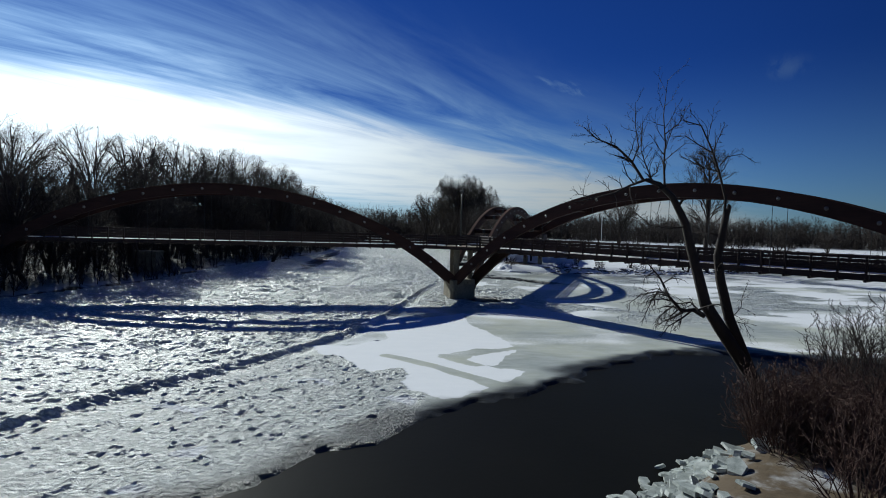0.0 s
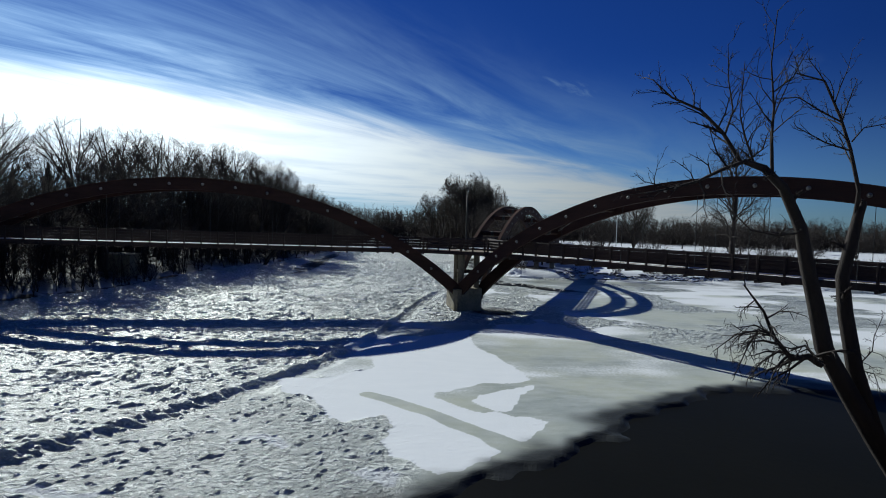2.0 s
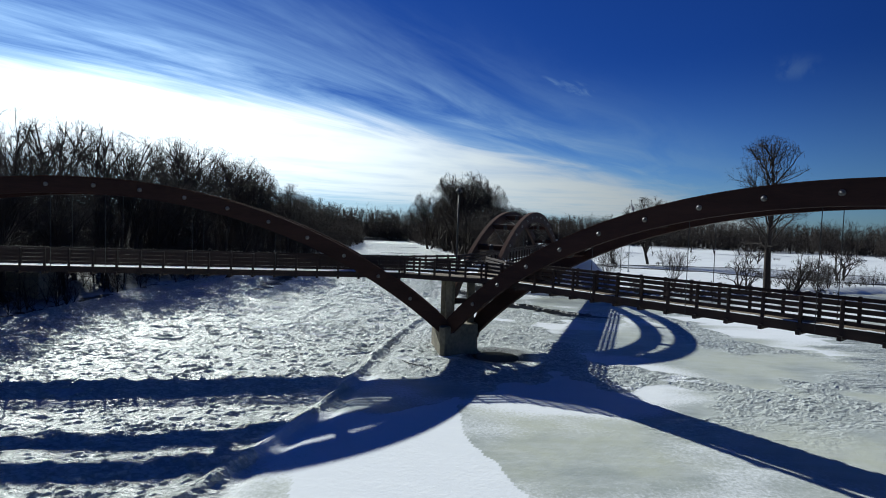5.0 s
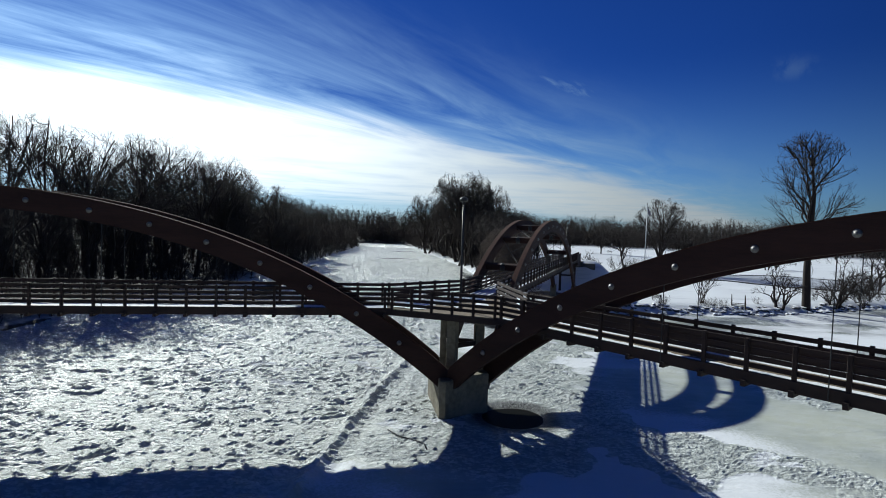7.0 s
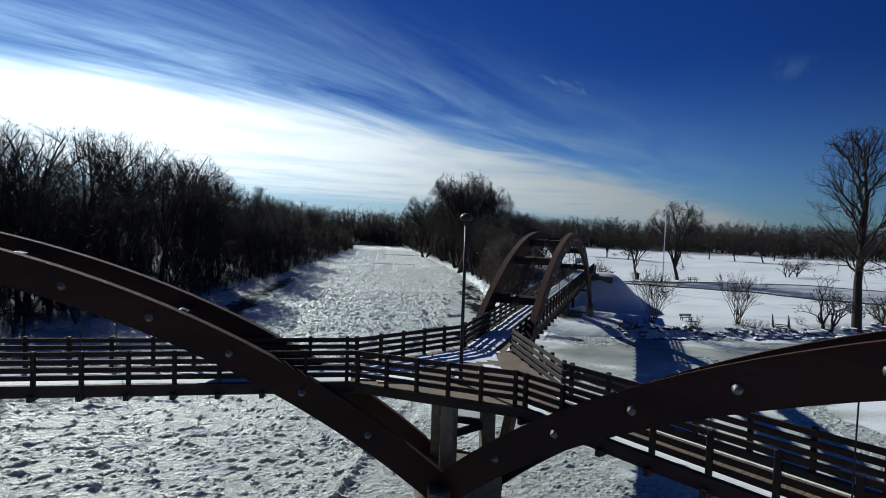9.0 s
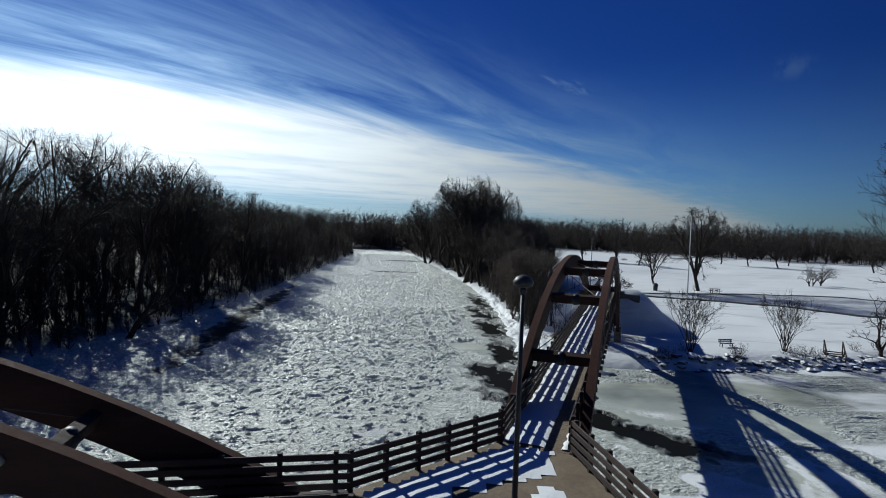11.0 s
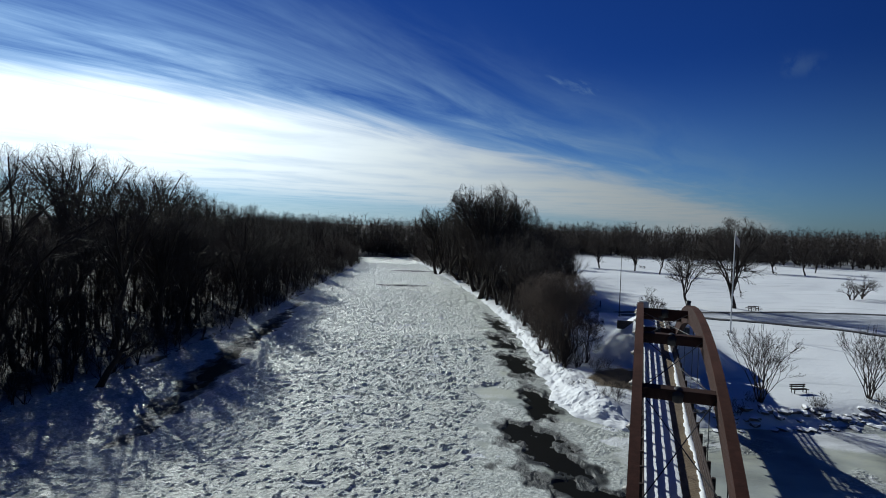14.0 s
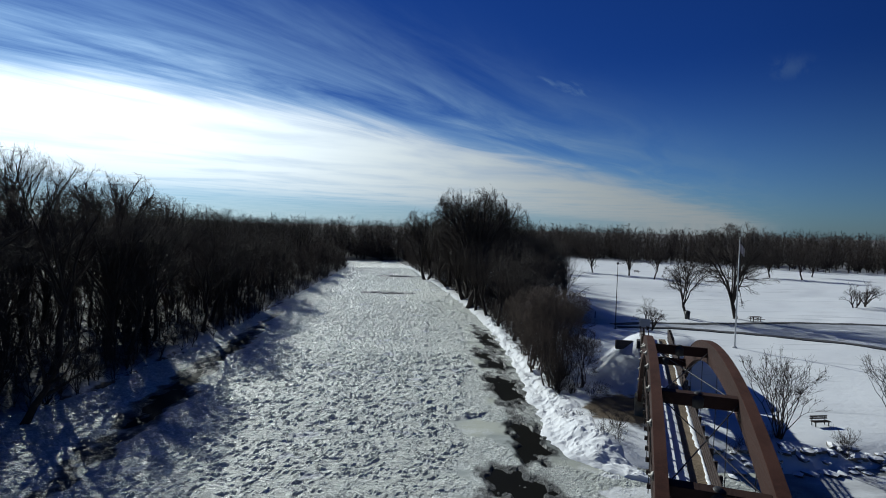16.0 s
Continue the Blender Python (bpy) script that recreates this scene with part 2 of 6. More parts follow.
def ground_material():
    """Snow field with leaf litter, darkened to paint in woodland shade, where the wood attribute is high and bare soil
    where bare is high.
    """
    m = bpy.data.materials.new("snow_ground")
    m.use_nodes = True
    n = Nodes(m.node_tree)
    co = n.add("ShaderNodeTexCoord").outputs["Object"]
    wood = n.add("ShaderNodeAttribute", attribute_name="wood").outputs["Fac"]
    bare = n.add("ShaderNodeAttribute", attribute_name="bare").outputs["Fac"]
    big, mid, fine = n.noise(co, 0.05, 4.0), n.noise(co, 0.6, 6.0, 0.6), n.noise(co, 4.0, 6.0, 0.65)
    snow = n.mix(big, (0.66, 0.69, 0.72), (0.79, 0.80, 0.81))
    # grey-blue streaks: wind-drift pattern, with long tree shadows painted into the snow colour
    wide_co = n.add("ShaderNodeMapping")
    n.put(wide_co.inputs[0], co)
    wide_co.inputs["Scale"].default_value = (0.06, 0.42, 1.0)
    drift_shade = n.noise(wide_co.outputs[0], 1.0, 6.0, 0.65, 0.6)
    snow = n.mix(n.ramp(drift_shade, 0.54, 0.68, 0.0, 0.55), snow, (0.42, 0.44, 0.47))
    # litter near black over the snow: the shade of dense woods is painted in
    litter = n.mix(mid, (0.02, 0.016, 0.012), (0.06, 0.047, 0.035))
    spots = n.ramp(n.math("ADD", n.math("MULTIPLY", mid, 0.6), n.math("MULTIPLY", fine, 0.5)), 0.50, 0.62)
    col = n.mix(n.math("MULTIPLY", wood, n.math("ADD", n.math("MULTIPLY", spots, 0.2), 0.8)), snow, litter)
    soil = n.mix(fine, (0.05, 0.036, 0.022), (0.14, 0.10, 0.06))
    col = n.mix(n.ramp(n.math("ADD", bare, n.math("MULTIPLY", n.math("SUBTRACT", mid, 0.5), 0.9)), 0.35, 0.6), col, soil)
    p = n.add("ShaderNodeBsdfPrincipled")
    n.put(p.inputs["Base Color"], col)
    p.inputs["Roughness"].default_value = 0.8
    p.inputs["Specular IOR Level"].default_value = 0.3
    b = n.add("ShaderNodeBump")
    b.inputs["Strength"].default_value, b.inputs["Distance"].default_value = 0.5, 0.15
    n.put(b.inputs["Height"], n.math("ADD", n.noise(co, 1.2, 6.0, 0.6), n.math("MULTIPLY", fine, 0.3)))
    n.put(p.inputs["Normal"], b.outputs[0])
    n.put(n.add("ShaderNodeOutputMaterial").inputs[0], p.outputs[0])
    return m


def water_material():
    m = bpy.data.materials.new("dark_river_water")
    m.use_nodes = True
    n = Nodes(m.node_tree)
    co = n.add("ShaderNodeTexCoord").outputs["Object"]
    p = n.add("ShaderNodeBsdfPrincipled")
    n.put(p.inputs["Base Color"], n.mix(n.noise(co, 0.15, 4.0), (0.005, 0.0055, 0.005), (0.012, 0.0115, 0.009)))
    p.inputs["Roughness"].default_value = 0.45
    p.inputs["Specular IOR Level"].default_value = 0.03
    b = n.add("ShaderNodeBump")
    b.inputs["Strength"].default_value, b.inputs["Distance"].default_value = 0.25, 0.02
    n.put(b.inputs["Height"], n.noise(co, 3.0, 4.0))
    n.put(p.inputs["Normal"], b.outputs[0])
    n.put(n.add("ShaderNodeOutputMaterial").inputs[0], p.outputs[0])
    return m


ICE, GROUND, WATER = attr_material("river_ice"), ground_material(), water_material()


# ---------------------------------------------------------------- small helpers
def mesh_of(name, verts, faces, mat, smooth=False):
    me = bpy.data.meshes.new(name)
    me.from_pydata([tuple(v) for v in verts], [], faces)
    me.materials.append(mat)
    if smooth:
        me.polygons.foreach_set("use_smooth", [True] * len(me.polygons))
    return me


def part(name, data, parent, matrix=None, label=""):
    """One mesh object under a thing or a part."""
    ob = new(name, data)
    ob.parent = parent
    if matrix is not None:
        ob.matrix_local = matrix
    return tagged(ob, label) if label else ob


def boxes(name, items, mat, bevel=0.0):
    """Boxes in one mesh, each given as centre, size and turn about z in degrees; edges may be bevelled."""
    bm = bmesh.new()
    for (cx, cy, cz), (sx, sy, sz), turn in items:
        got = bmesh.ops.create_cube(bm, size=1.0, matrix=pose(cx, cy, cz, 0, 0, turn) @ Matrix.Diagonal((sx, sy, sz, 1)))
    if bevel:
        bmesh.ops.bevel(bm, geom=list(bm.edges), offset=bevel, segments=1, affect="EDGES")
    me = bpy.data.meshes.new(name)
    bm.to_mesh(me)
    bm.free()
    me.materials.append(mat)
    return me


def tube(points, radii, sides, verts, faces, cap=True):
    """Adds a tapered tube through the points to a mesh's lists."""
    base = len(verts)
    pts = [Vector(q) for q in points]
    side = None
    for i, q in enumerate(pts):
        d = (pts[min(i + 1, len(pts) - 1)] - pts[max(i - 1, 0)]).normalized()
        if side is None:
            side = d.cross(Vector((0.31, 0.87, 0.38))).normalized()
        side = (side - d * side.dot(d)).normalized()
        other = d.cross(side)
        for k in range(sides):
            a = 2 * math.pi * k / sides
            verts.append(tuple(q + (side * math.cos(a) + other * math.sin(a)) * radii[i]))
    for i in range(len(pts) - 1):
        for k in range(sides):
            a, b = base + i * sides + k, base + i * sides + (k + 1) % sides
            faces.append((a, b, b + sides, a + sides))
    if cap:
        faces.append(tuple(range(base + (len(pts) - 1) * sides, base + len(pts) * sides)))


def lathe(name, profile, sides, mat):
    """A turned shape from (radius, height) pairs."""
    verts, faces = [], []
    for r, z in profile:
        for k in range(sides):
            a = 2 * math.pi * k / sides
            verts.append((r * math.cos(a), r * math.sin(a), z))
    for i in range(len(profile) - 1):
        for k in range(sides):
            a, b = i * sides + k, i * sides + (k + 1) % sides
            faces.append((a, b, b + sides, a + sides))
    faces.append(tuple(reversed(range(sides))))
    faces.append(tuple(range((len(profile) - 1) * sides, len(profile) * sides)))
    return mesh_of(name, verts, faces, mat, sides > 8)


# lattice noise on arrays
LATTICE = np.random.RandomState(7).rand(256, 256)


def value_noise(x, y, octaves=4, gain=0.5):
    total, amp, norm = np.zeros_like(x, dtype=float), 1.0, 0.0
    for o in range(octaves):
        fx, fy = x * 2**o + 17.3 * o, y * 2**o + 9.1 * o
        ix, iy = np.floor(fx).astype(int), np.floor(fy).astype(int)
        tx, ty = fx - ix, fy - iy
        tx, ty = tx * tx * (3 - 2 * tx), ty * ty * (3 - 2 * ty)
        a, b = LATTICE[ix % 256, iy % 256], LATTICE[(ix + 1) % 256, iy % 256]
        c, d = LATTICE[ix % 256, (iy + 1) % 256], LATTICE[(ix + 1) % 256, (iy + 1) % 256]
        total += amp * ((a * (1 - tx) + b * tx) * (1 - ty) + (c * (1 - tx) + d * tx) * ty)
        norm += amp
        amp *= gain
    return total / norm


def cells(x, y):
    """Nearest and second nearest distance to jittered cell points, and a random number and offset of the nearest cell."""
    ix, iy = np.floor(x).astype(int), np.floor(y).astype(int)
    f1, f2 = np.full(x.shape, 9.0), np.full(x.shape, 9.0)
    rnd, ox, oy = np.zeros(x.shape), np.zeros(x.shape), np.zeros(x.shape)
    for dx in (-1, 0, 1):
        for dy in (-1, 0, 1):
            cx, cy = ix + dx, iy + dy
            px = cx + LATTICE[cx % 256, cy % 256]
            py = cy + LATTICE[(cx + 91) % 256, (cy + 37) % 256]
            d = np.hypot(px - x, py - y)
            closer = d < f1
            f2 = np.where(closer, f1, np.minimum(f2, d))
            rnd = np.where(closer, LATTICE[(cx + 13) % 256, (cy + 151) % 256], rnd)
            ox, oy = np.where(closer, x - px, ox), np.where(closer, y - py, oy)
            f1 = np.where(closer, d, f1)
    return f1, f2, rnd, ox, oy


def step(x, a, b):
    t = np.clip((x - a) / (b - a), 0, 1)
    return t * t * (3 - 2 * t)


def line_distance(x, y, pts):
    """Distance to an open line of points, and on which side of it (positive: to its left)."""
    best, side = np.full(x.shape, 1e9), np.zeros(x.shape)
    for (ax, ay), (bx, by) in zip(pts[:-1], pts[1:]):
        vx, vy = bx - ax, by - ay
        t = np.clip(((x - ax) * vx + (y - ay) * vy) / (vx * vx + vy * vy), 0, 1)
        d = np.hypot(x - ax - t * vx, y - ay - t * vy)
        s = vx * (y - ay) - vy * (x - ax)
        near = d < best
        best, side = np.where(near, d, best), np.where(near, s, side)
    return best, np.sign(side)


def inside_distance(x, y, pts):
    """Signed distance to a closed outline, positive inside."""
    d, _ = line_distance(x, y, pts + pts[:1])
    odd = np.zeros(x.shape, dtype=bool)
    for (ax, ay), (bx, by) in zip(pts, pts[1:] + pts[:1]):
        cross = (ay > y) != (by > y)
        with np.errstate(divide="ignore", invalid="ignore"):
            xi = (bx - ax) * (y - ay) / (by - ay if by != ay else 1e-9) + ax
        odd ^= cross & (x < xi)
    return np.where(odd, d, -d)


# ---------------------------------------------------------------- the river and its banks
RIVER = [(-70, -60), (-48, 30), (-40, 51), (-35.5, 66), (-35.5, 90), (-31, 112), (-30, 135), (-31, 170), (-33, 215), (-34, 255), (-40, 270), (-44, 292), (-22, 301), (-13, 262),
         (-3, 210), (4, 170), (7.5, 140), (9, 118), (8.2, 104), (9.5, 98), (20, 97.5), (42, 100.5), (68, 112), (120, 128), (220, 140), (400, 150), (400, 70), (120, 40), (60, 27), (36, 26), (22, 27.5), (15.5, 23.5), (8, 18.5), (3.5, 13), (-4, 2), (-14, -60)]
OPEN_WATER = [(-15.2, 0), (-7.8, 14.1), (-4.1, 18.3), (0.3, 23.5), (4.8, 26.4), (9.0, 31), (14.8, 35.8), (19, 36.8), (26, 34.5), (40, 34), (60, 36), (60, 20), (0, -10)]
POOLS = [((5.3, 93.5), (1.6, 4.2), 20), ((8.5, 86), (5.0, 1.5), -35), ((13.0, 82.0), (3.4, 1.2), -40), ((6.1, 116), (1.2, 4.6), 6), ((5.8, 127.5), (0.9, 4.0), 8), ((6.7, 103.5), (1.0, 3.2), 0), ((6.2, 140), (0.8, 5.0), 6), ((-25.0, 111), (1.15, 10.0), 6), ((-26.8, 131), (0.8, 11.0), 5), ((-13, 190), (4.2, 1.6), 0), ((-14, 232), (5, 2.0), 0)]
SHEAR = [(-22, 8), (-16, 20.5), (-13.8, 25.1), (-10, 31.5), (-6.9, 38.5), (-4.8, 47), (-3.8, 55), (-2.9, 63), (-1.6, 71), (0.5, 80), (1.5, 95), (3, 118), (4.5, 140), (2, 175), (-4, 210)]

# a wind-packed snow drift on the smooth ice, its island, a hole in it and a bare streak across it
DRIFT = [(-2.2, 46.1), (2.1, 49.7), (2.5, 43.7), (3.8, 41.1), (4.4, 38.5), (5.0, 36.3), (1.8, 35.2), (-0.1, 33.5), (0.4, 32.5), (1.9, 31.2), (3.6, 30.6), (5.0, 30.2), (4.4, 29.2), (3.0, 27.2), (0.2, 24.6), (-1.4, 26.2), (-2.2, 28.4), (-4.2, 29.8), (-5.5, 31.8), (-7.2, 33.0), (-8.3, 35.1), (-6.2, 35.4), (-3.4, 37.7), (-4.2, 40.5)]
DRIFT_ISLAND = [(1.5, 32.5), (2.9, 34.2), (4.9, 35.3), (4.4, 34.0), (3.5, 32.7), (3.2, 31.3), (2.1, 31.8)]
DRIFT_HOLE = [(-3.3, 29.5), (-2.1, 30.3), (-1.7, 28.9), (-2.3, 27.2), (-3.4, 27.4)]
DRIFT_BAND = [(-3.4, 32.9), (-1.6, 31.5), (0.5, 29.7), (2.1, 28.4), (3.4, 26.8)]


def pool_field(x, y):
    """How far inside open water a place is, in metres."""
    warp = (value_noise(x * 0.5, y * 0.5, 3) - 0.5) * 2.2
    best = inside_distance(x, y, OPEN_WATER) + warp
    best = np.maximum(best, (1 - np.hypot((x - 5.05) / 1.75, (y - 60.0) / 1.7)) * 1.5 + warp * 0.12)
    for (cx, cy), (rx, ry), turn in POOLS:
        c, s = math.cos(radians(turn)), math.sin(radians(turn))
        lx, ly = (x - cx) * c + (y - cy) * s, -(x - cx) * s + (y - cy) * c
        best = np.maximum(best, (1 - np.hypot(lx / rx, ly / ry)) * min(rx, ry) + warp * 0.55 + (value_noise(x * 1.4, y * 0.9 + 60, 3) - 0.5) * 2.0)
    return best


def bank_height(x, y):
    d = -inside_distance(x, y, RIVER)
    wob = value_noise(x * 0.25 + 5, y * 0.25, 4) - 0.5
    left = step(-x, 15, 30)
    near = step(50 - y, 0, 15) * (1 - left)
    top = 0.95 + 0.5 * left + 0.7 * near
    h = np.where(d > 0, step(d + wob * 2.0, -0.3, 3.2 + 2.5 * left) * top - 0.25 * (1 - step(d, 0, 1.0)), -1.6 * step(-d, 0, 1.5) - 0.25)
    h = h + np.where(d > 0, step(d, 2, 30) * (value_noise(x * 0.05, y * 0.05, 3) - 0.45) * 0.9 + wob * 0.35, 0)
    # earth ramp behind the end of the far leg
    s = (x - 2.0) * 0.335 + (y - 61.2) * 0.942
    w = (x - 2.0) * -0.942 + (y - 61.2) * 0.335
    h = h + 4.6 * step(s, 53.5, 57.5) * (1 - step(s, 60, 78)) * (1 - step(np.abs(w + 0.3), 2.0, 8.0))
    # a low mound in the open park
    h = h + 1.4 * np.exp(-((x - 48) ** 2 / 500 + (y - 210) ** 2 / 160))
    return h, d


def grid_mesh(name, xs, ys, mat, fill, smooth=True, shift=None):
    """A sheet over xs and ys; fill gives heights, attributes and which cells to keep."""
    gx, gy = np.meshgrid(xs, ys)
    if shift:
        gx = shift(gx, gy)
    z, attrs, keep = fill(gx, gy)
    nx, ny = len(xs), len(ys)
    idx = np.arange(nx * ny).reshape(ny, nx)
    quads = np.stack([idx[:-1, :-1], idx[:-1, 1:], idx[1:, 1:], idx[1:, :-1]], -1).reshape(-1, 4)
    if keep is not None:
        k = (keep[:-1, :-1] & keep[:-1, 1:] & keep[1:, 1:] & keep[1:, :-1]).ravel()
        quads = quads[k]
        used = np.unique(quads)
        remap = np.zeros(nx * ny, dtype=int)
        remap[used] = np.arange(len(used))
        quads = remap[quads]
    else:
        used = np.arange(nx * ny)
    co = np.stack([gx.ravel(), gy.ravel(), z.ravel()], -1)[used]
    me = bpy.data.meshes.new(name)
    me.vertices.add(len(co))
    me.vertices.foreach_set("co", co.ravel())
    me.loops.add(quads.size)
    me.loops.foreach_set("vertex_index", quads.ravel())
    me.polygons.add(len(quads))
    me.polygons.foreach_set("loop_start", np.arange(0, quads.size, 4))
    me.update(calc_edges=True)
    me.polygons.foreach_set("use_smooth", np.full(len(quads), smooth, dtype=bool))
    for key, val in attrs.items():
        a = me.attributes.new(key, "FLOAT", "POINT")
        a.data.foreach_set("value", val.ravel()[used].astype(np.float32))
    me.materials.append(mat)
    me.validate()
    return new(name, me)


def fill_ground(x, y):
    h, d = bank_height(x, y)
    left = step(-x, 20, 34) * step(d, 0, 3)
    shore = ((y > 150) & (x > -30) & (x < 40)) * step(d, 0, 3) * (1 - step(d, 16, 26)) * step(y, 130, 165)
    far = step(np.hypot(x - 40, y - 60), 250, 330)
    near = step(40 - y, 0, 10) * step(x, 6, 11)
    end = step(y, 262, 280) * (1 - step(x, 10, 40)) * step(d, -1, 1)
    # mask of the dark litter, which also stands in for shade under trees
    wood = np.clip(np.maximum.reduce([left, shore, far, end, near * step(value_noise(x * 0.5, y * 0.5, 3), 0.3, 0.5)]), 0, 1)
    bare = np.exp(-(((x - 15.4) / 3.4) ** 2 + ((y - 108.2) / 4.2) ** 2)) * 1.15
    bare = bare + 0.58 * step(40 - y, 0, 10) * step(x, 3, 6) * (1 - step(d, 5, 12))
    bare = bare + 0.75 * np.exp(-((np.abs(d - 0.6)) / 0.8) ** 2) * (x < -20)
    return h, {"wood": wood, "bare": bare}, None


fine_x, fine_y = np.arange(-64, 112, 1.2), np.arange(-24, 336, 1.3)
far_steps = np.array([6, 14, 26, 45, 75, 120, 190, 300, 480, 760, 1200, 1900, 3000.0])
ground_x = np.concatenate([-64 - far_steps[::-1], fine_x, 112 + far_steps])
ground_y = np.concatenate([-24 - far_steps[::-1], fine_y, 336 + far_steps])
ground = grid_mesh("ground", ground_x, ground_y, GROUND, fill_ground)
tagged(ground, "snow-covered river banks and open park lawn", "ground", kind="structure")


def fill_ice(x, y):
    d = inside_distance(x, y, RIVER)
    pool = pool_field(x, y)
    dist, side = line_distance(x, y, SHEAR)
    dist2, _ = line_distance(x, y, [(px + 2.6, py - 1.4) for px, py in SHEAR[:5]])
    wob = value_noise(x * 0.35, y * 0.35, 3) - 0.5
    sd = dist * side + wob * (2.5 + 6.0 * step(y, 64, 90))
    rough = step(sd, -1.0, 1.0)
    rubble = (1 - rough) * step(34 - y + wob * 8, -2, 3) * step(2.5 - x - 0.1 * y + wob * 6, -1, 2)
    rubble = np.maximum(rubble, (1 - rough) * step(value_noise(x * 0.16 + 3, y * 0.2, 4), 0.52, 0.62) * step(y, 42, 52) * 0.8)
    rubble = np.maximum(rubble, (1 - rough) * step(y, 64, 78) * step(14 - x, 0, 6) * step(value_noise(x * 0.3 + 7, y * 0.2, 3), 0.38, 0.5) * 0.8)
    rubble = np.maximum(rubble, (1 - rough) * (1 - step(np.hypot((x - 3.8) / 9.5, (y - 62.5) / 12.0) + wob * 0.8, 0.7, 0.95)))
    wx, wy = x + (value_noise(x * 0.8, y * 0.8, 2) - 0.5) * 1.3, y + (value_noise(x * 0.8 + 40, y * 0.8, 2) - 0.5) * 1.3
    f1, f2, rnd, ox, oy = cells(wx / 1.9, wy / 0.95)
    g1, g2, rnd2, px, py = cells(wx / 0.74 + 31, wy / 0.34)
    e1, e2, rnd3, qx, qy = cells(wx / 0.38 + 11, wy / 0.23 + 5)

    def crest(sx, sy, off):
        n = value_noise(wx * sx + off, wy * sy + off, 3)
        return np.clip(1 - np.abs(2 * n - 1) * 3.2, 0, 1) ** 1.3

    # crumbled ridges round flat plates
    heap = step(value_noise(wx * 0.38 + 9, wy * 0.75, 4, 0.6), 0.36, 0.56)
    lumps = np.clip(1 - (g1 / 0.62) ** 2, 0, 1) * (0.015 + 0.075 * rnd2**1.2)
    crumbs = np.clip(1 - (e1 / 0.6) ** 2, 0, 1) * (0.03 + 0.10 * rnd3**1.4)
    blocks = (np.mod(rnd3 * 5.7, 1) - 0.35) * 0.065 * step(e2 - e1, 0.04, 0.2) + (np.mod(rnd2 * 9.1, 1) - 0.4) * 0.055 * step(g2 - g1, 0.04, 0.2)
    rim = np.exp(-(((f2 - f1) / 0.16) ** 2)) * (0.02 + 0.09 * value_noise(x * 1.1 + 5, y * 1.6, 3))
    ridge = 0.065 * crest(0.22, 0.85, 3.3) + 0.085 * crest(0.5, 1.7, 8.1)
    plate = (rnd - 0.5) * ox * 0.12 + (np.mod(rnd * 7.3, 1) - 0.5) * oy * 0.12 + (np.mod(rnd * 3.1, 1) - 0.5) * 0.05
    grit = value_noise(x * 3.1, y * 3.1, 3) - 0.5
    far_out = 1 + 0.45 * step(y, 78, 110)
    jumble = heap * (0.6 * lumps + 0.6 * crumbs + 0.04) + (0.35 + 0.65 * heap) * blocks + ridge * (0.4 + 0.8 * value_noise(x * 2.3, y * 2.3, 2)) + rim + plate * (1 - 0.4 * heap) + 0.5 * (1 - heap) * crumbs + grit * 0.07
    z = rough * (0.84 * jumble * far_out + (value_noise(x * 0.25, y * 0.4, 3) - 0.5) * 0.16)
    z = z + rubble * (crumbs * 0.6 + lumps * 0.3 + 0.55 * blocks + rim * 0.5 + grit * 0.05 + ridge * 0.25) + (1 - rough) * (value_noise(x * 1.2, y * 1.2, 4) - 0.5) * 0.03
    lump = (0.85 + 0.4 * value_noise(x * 2.6, y * 2.6, 4, 0.65)) * (0.85 + 0.3 * value_noise(x * 0.4, y * 0.4, 2))
    z = z + (np.exp(-(dist / 0.24) ** 2) * 0.20 * step(84 - y, 0, 22) + np.exp(-(dist2 / 0.2) ** 2) * 0.07) * lump
    z = z - np.exp(-((dist * side + 0.8) / 0.35) ** 2) * 0.10 * step(84 - y, 0, 22)
    # wind-packed snow lying on the smooth ice
    wave = value_noise(x * 0.3 + 4, y * 0.3, 3) - 0.5
    patch = value_noise(x * 0.075 + 11.2, y * 0.15 + 2.1, 4, 0.45)
    ragged = (value_noise(x * 0.7, y * 0.5, 4, 0.6) - 0.5) * 1.1
    main = step(np.maximum(inside_distance(x, y, DRIFT), inside_distance(x, y, DRIFT_ISLAND)) + ragged, -0.12, 0.12)
    main = main * (1 - step(inside_distance(x, y, DRIFT_HOLE) + ragged, -0.15, 0.15))
    arm = step(x, 12, 26) * step(y, 38, 46) * 0.10 + step(x, 18, 40) * 0.05
    band, _ = line_distance(x + wave * 0.8, y + wave * 0.8, DRIFT_BAND)
    swirl = np.exp(-((band / (0.30 + 0.05 * np.maximum(34 - y, 0))) ** 4))
    rubble = rubble * (1 - main)
    z = z * (1 - 0.93 * main * (1 - step(rough, 0.3, 0.8)))
    snow = np.maximum((patch - 0.10 + arm) * (1 - step(rubble, 0.3, 0.7)), main * 0.75) - 0.6 * swirl * main
    snow = snow * (1 - step(rough, 0.5, 0.9)) * (1 - 0.9 * step(pool, -2.5, -1.0) * (1 - main))
    snow = np.maximum(snow, (np.mod(rnd * 13.7, 1) > 0.955) * 0.7 * (rough + rubble) * (f2 - f1 > 0.12))
    main_edge = inside_distance(x, y, OPEN_WATER)
    wet = np.maximum(step(main_edge + wob * 2.5, -3.0, -0.3) ** 1.5, step(pool, -1.3 + wob * 1.6, -0.1))
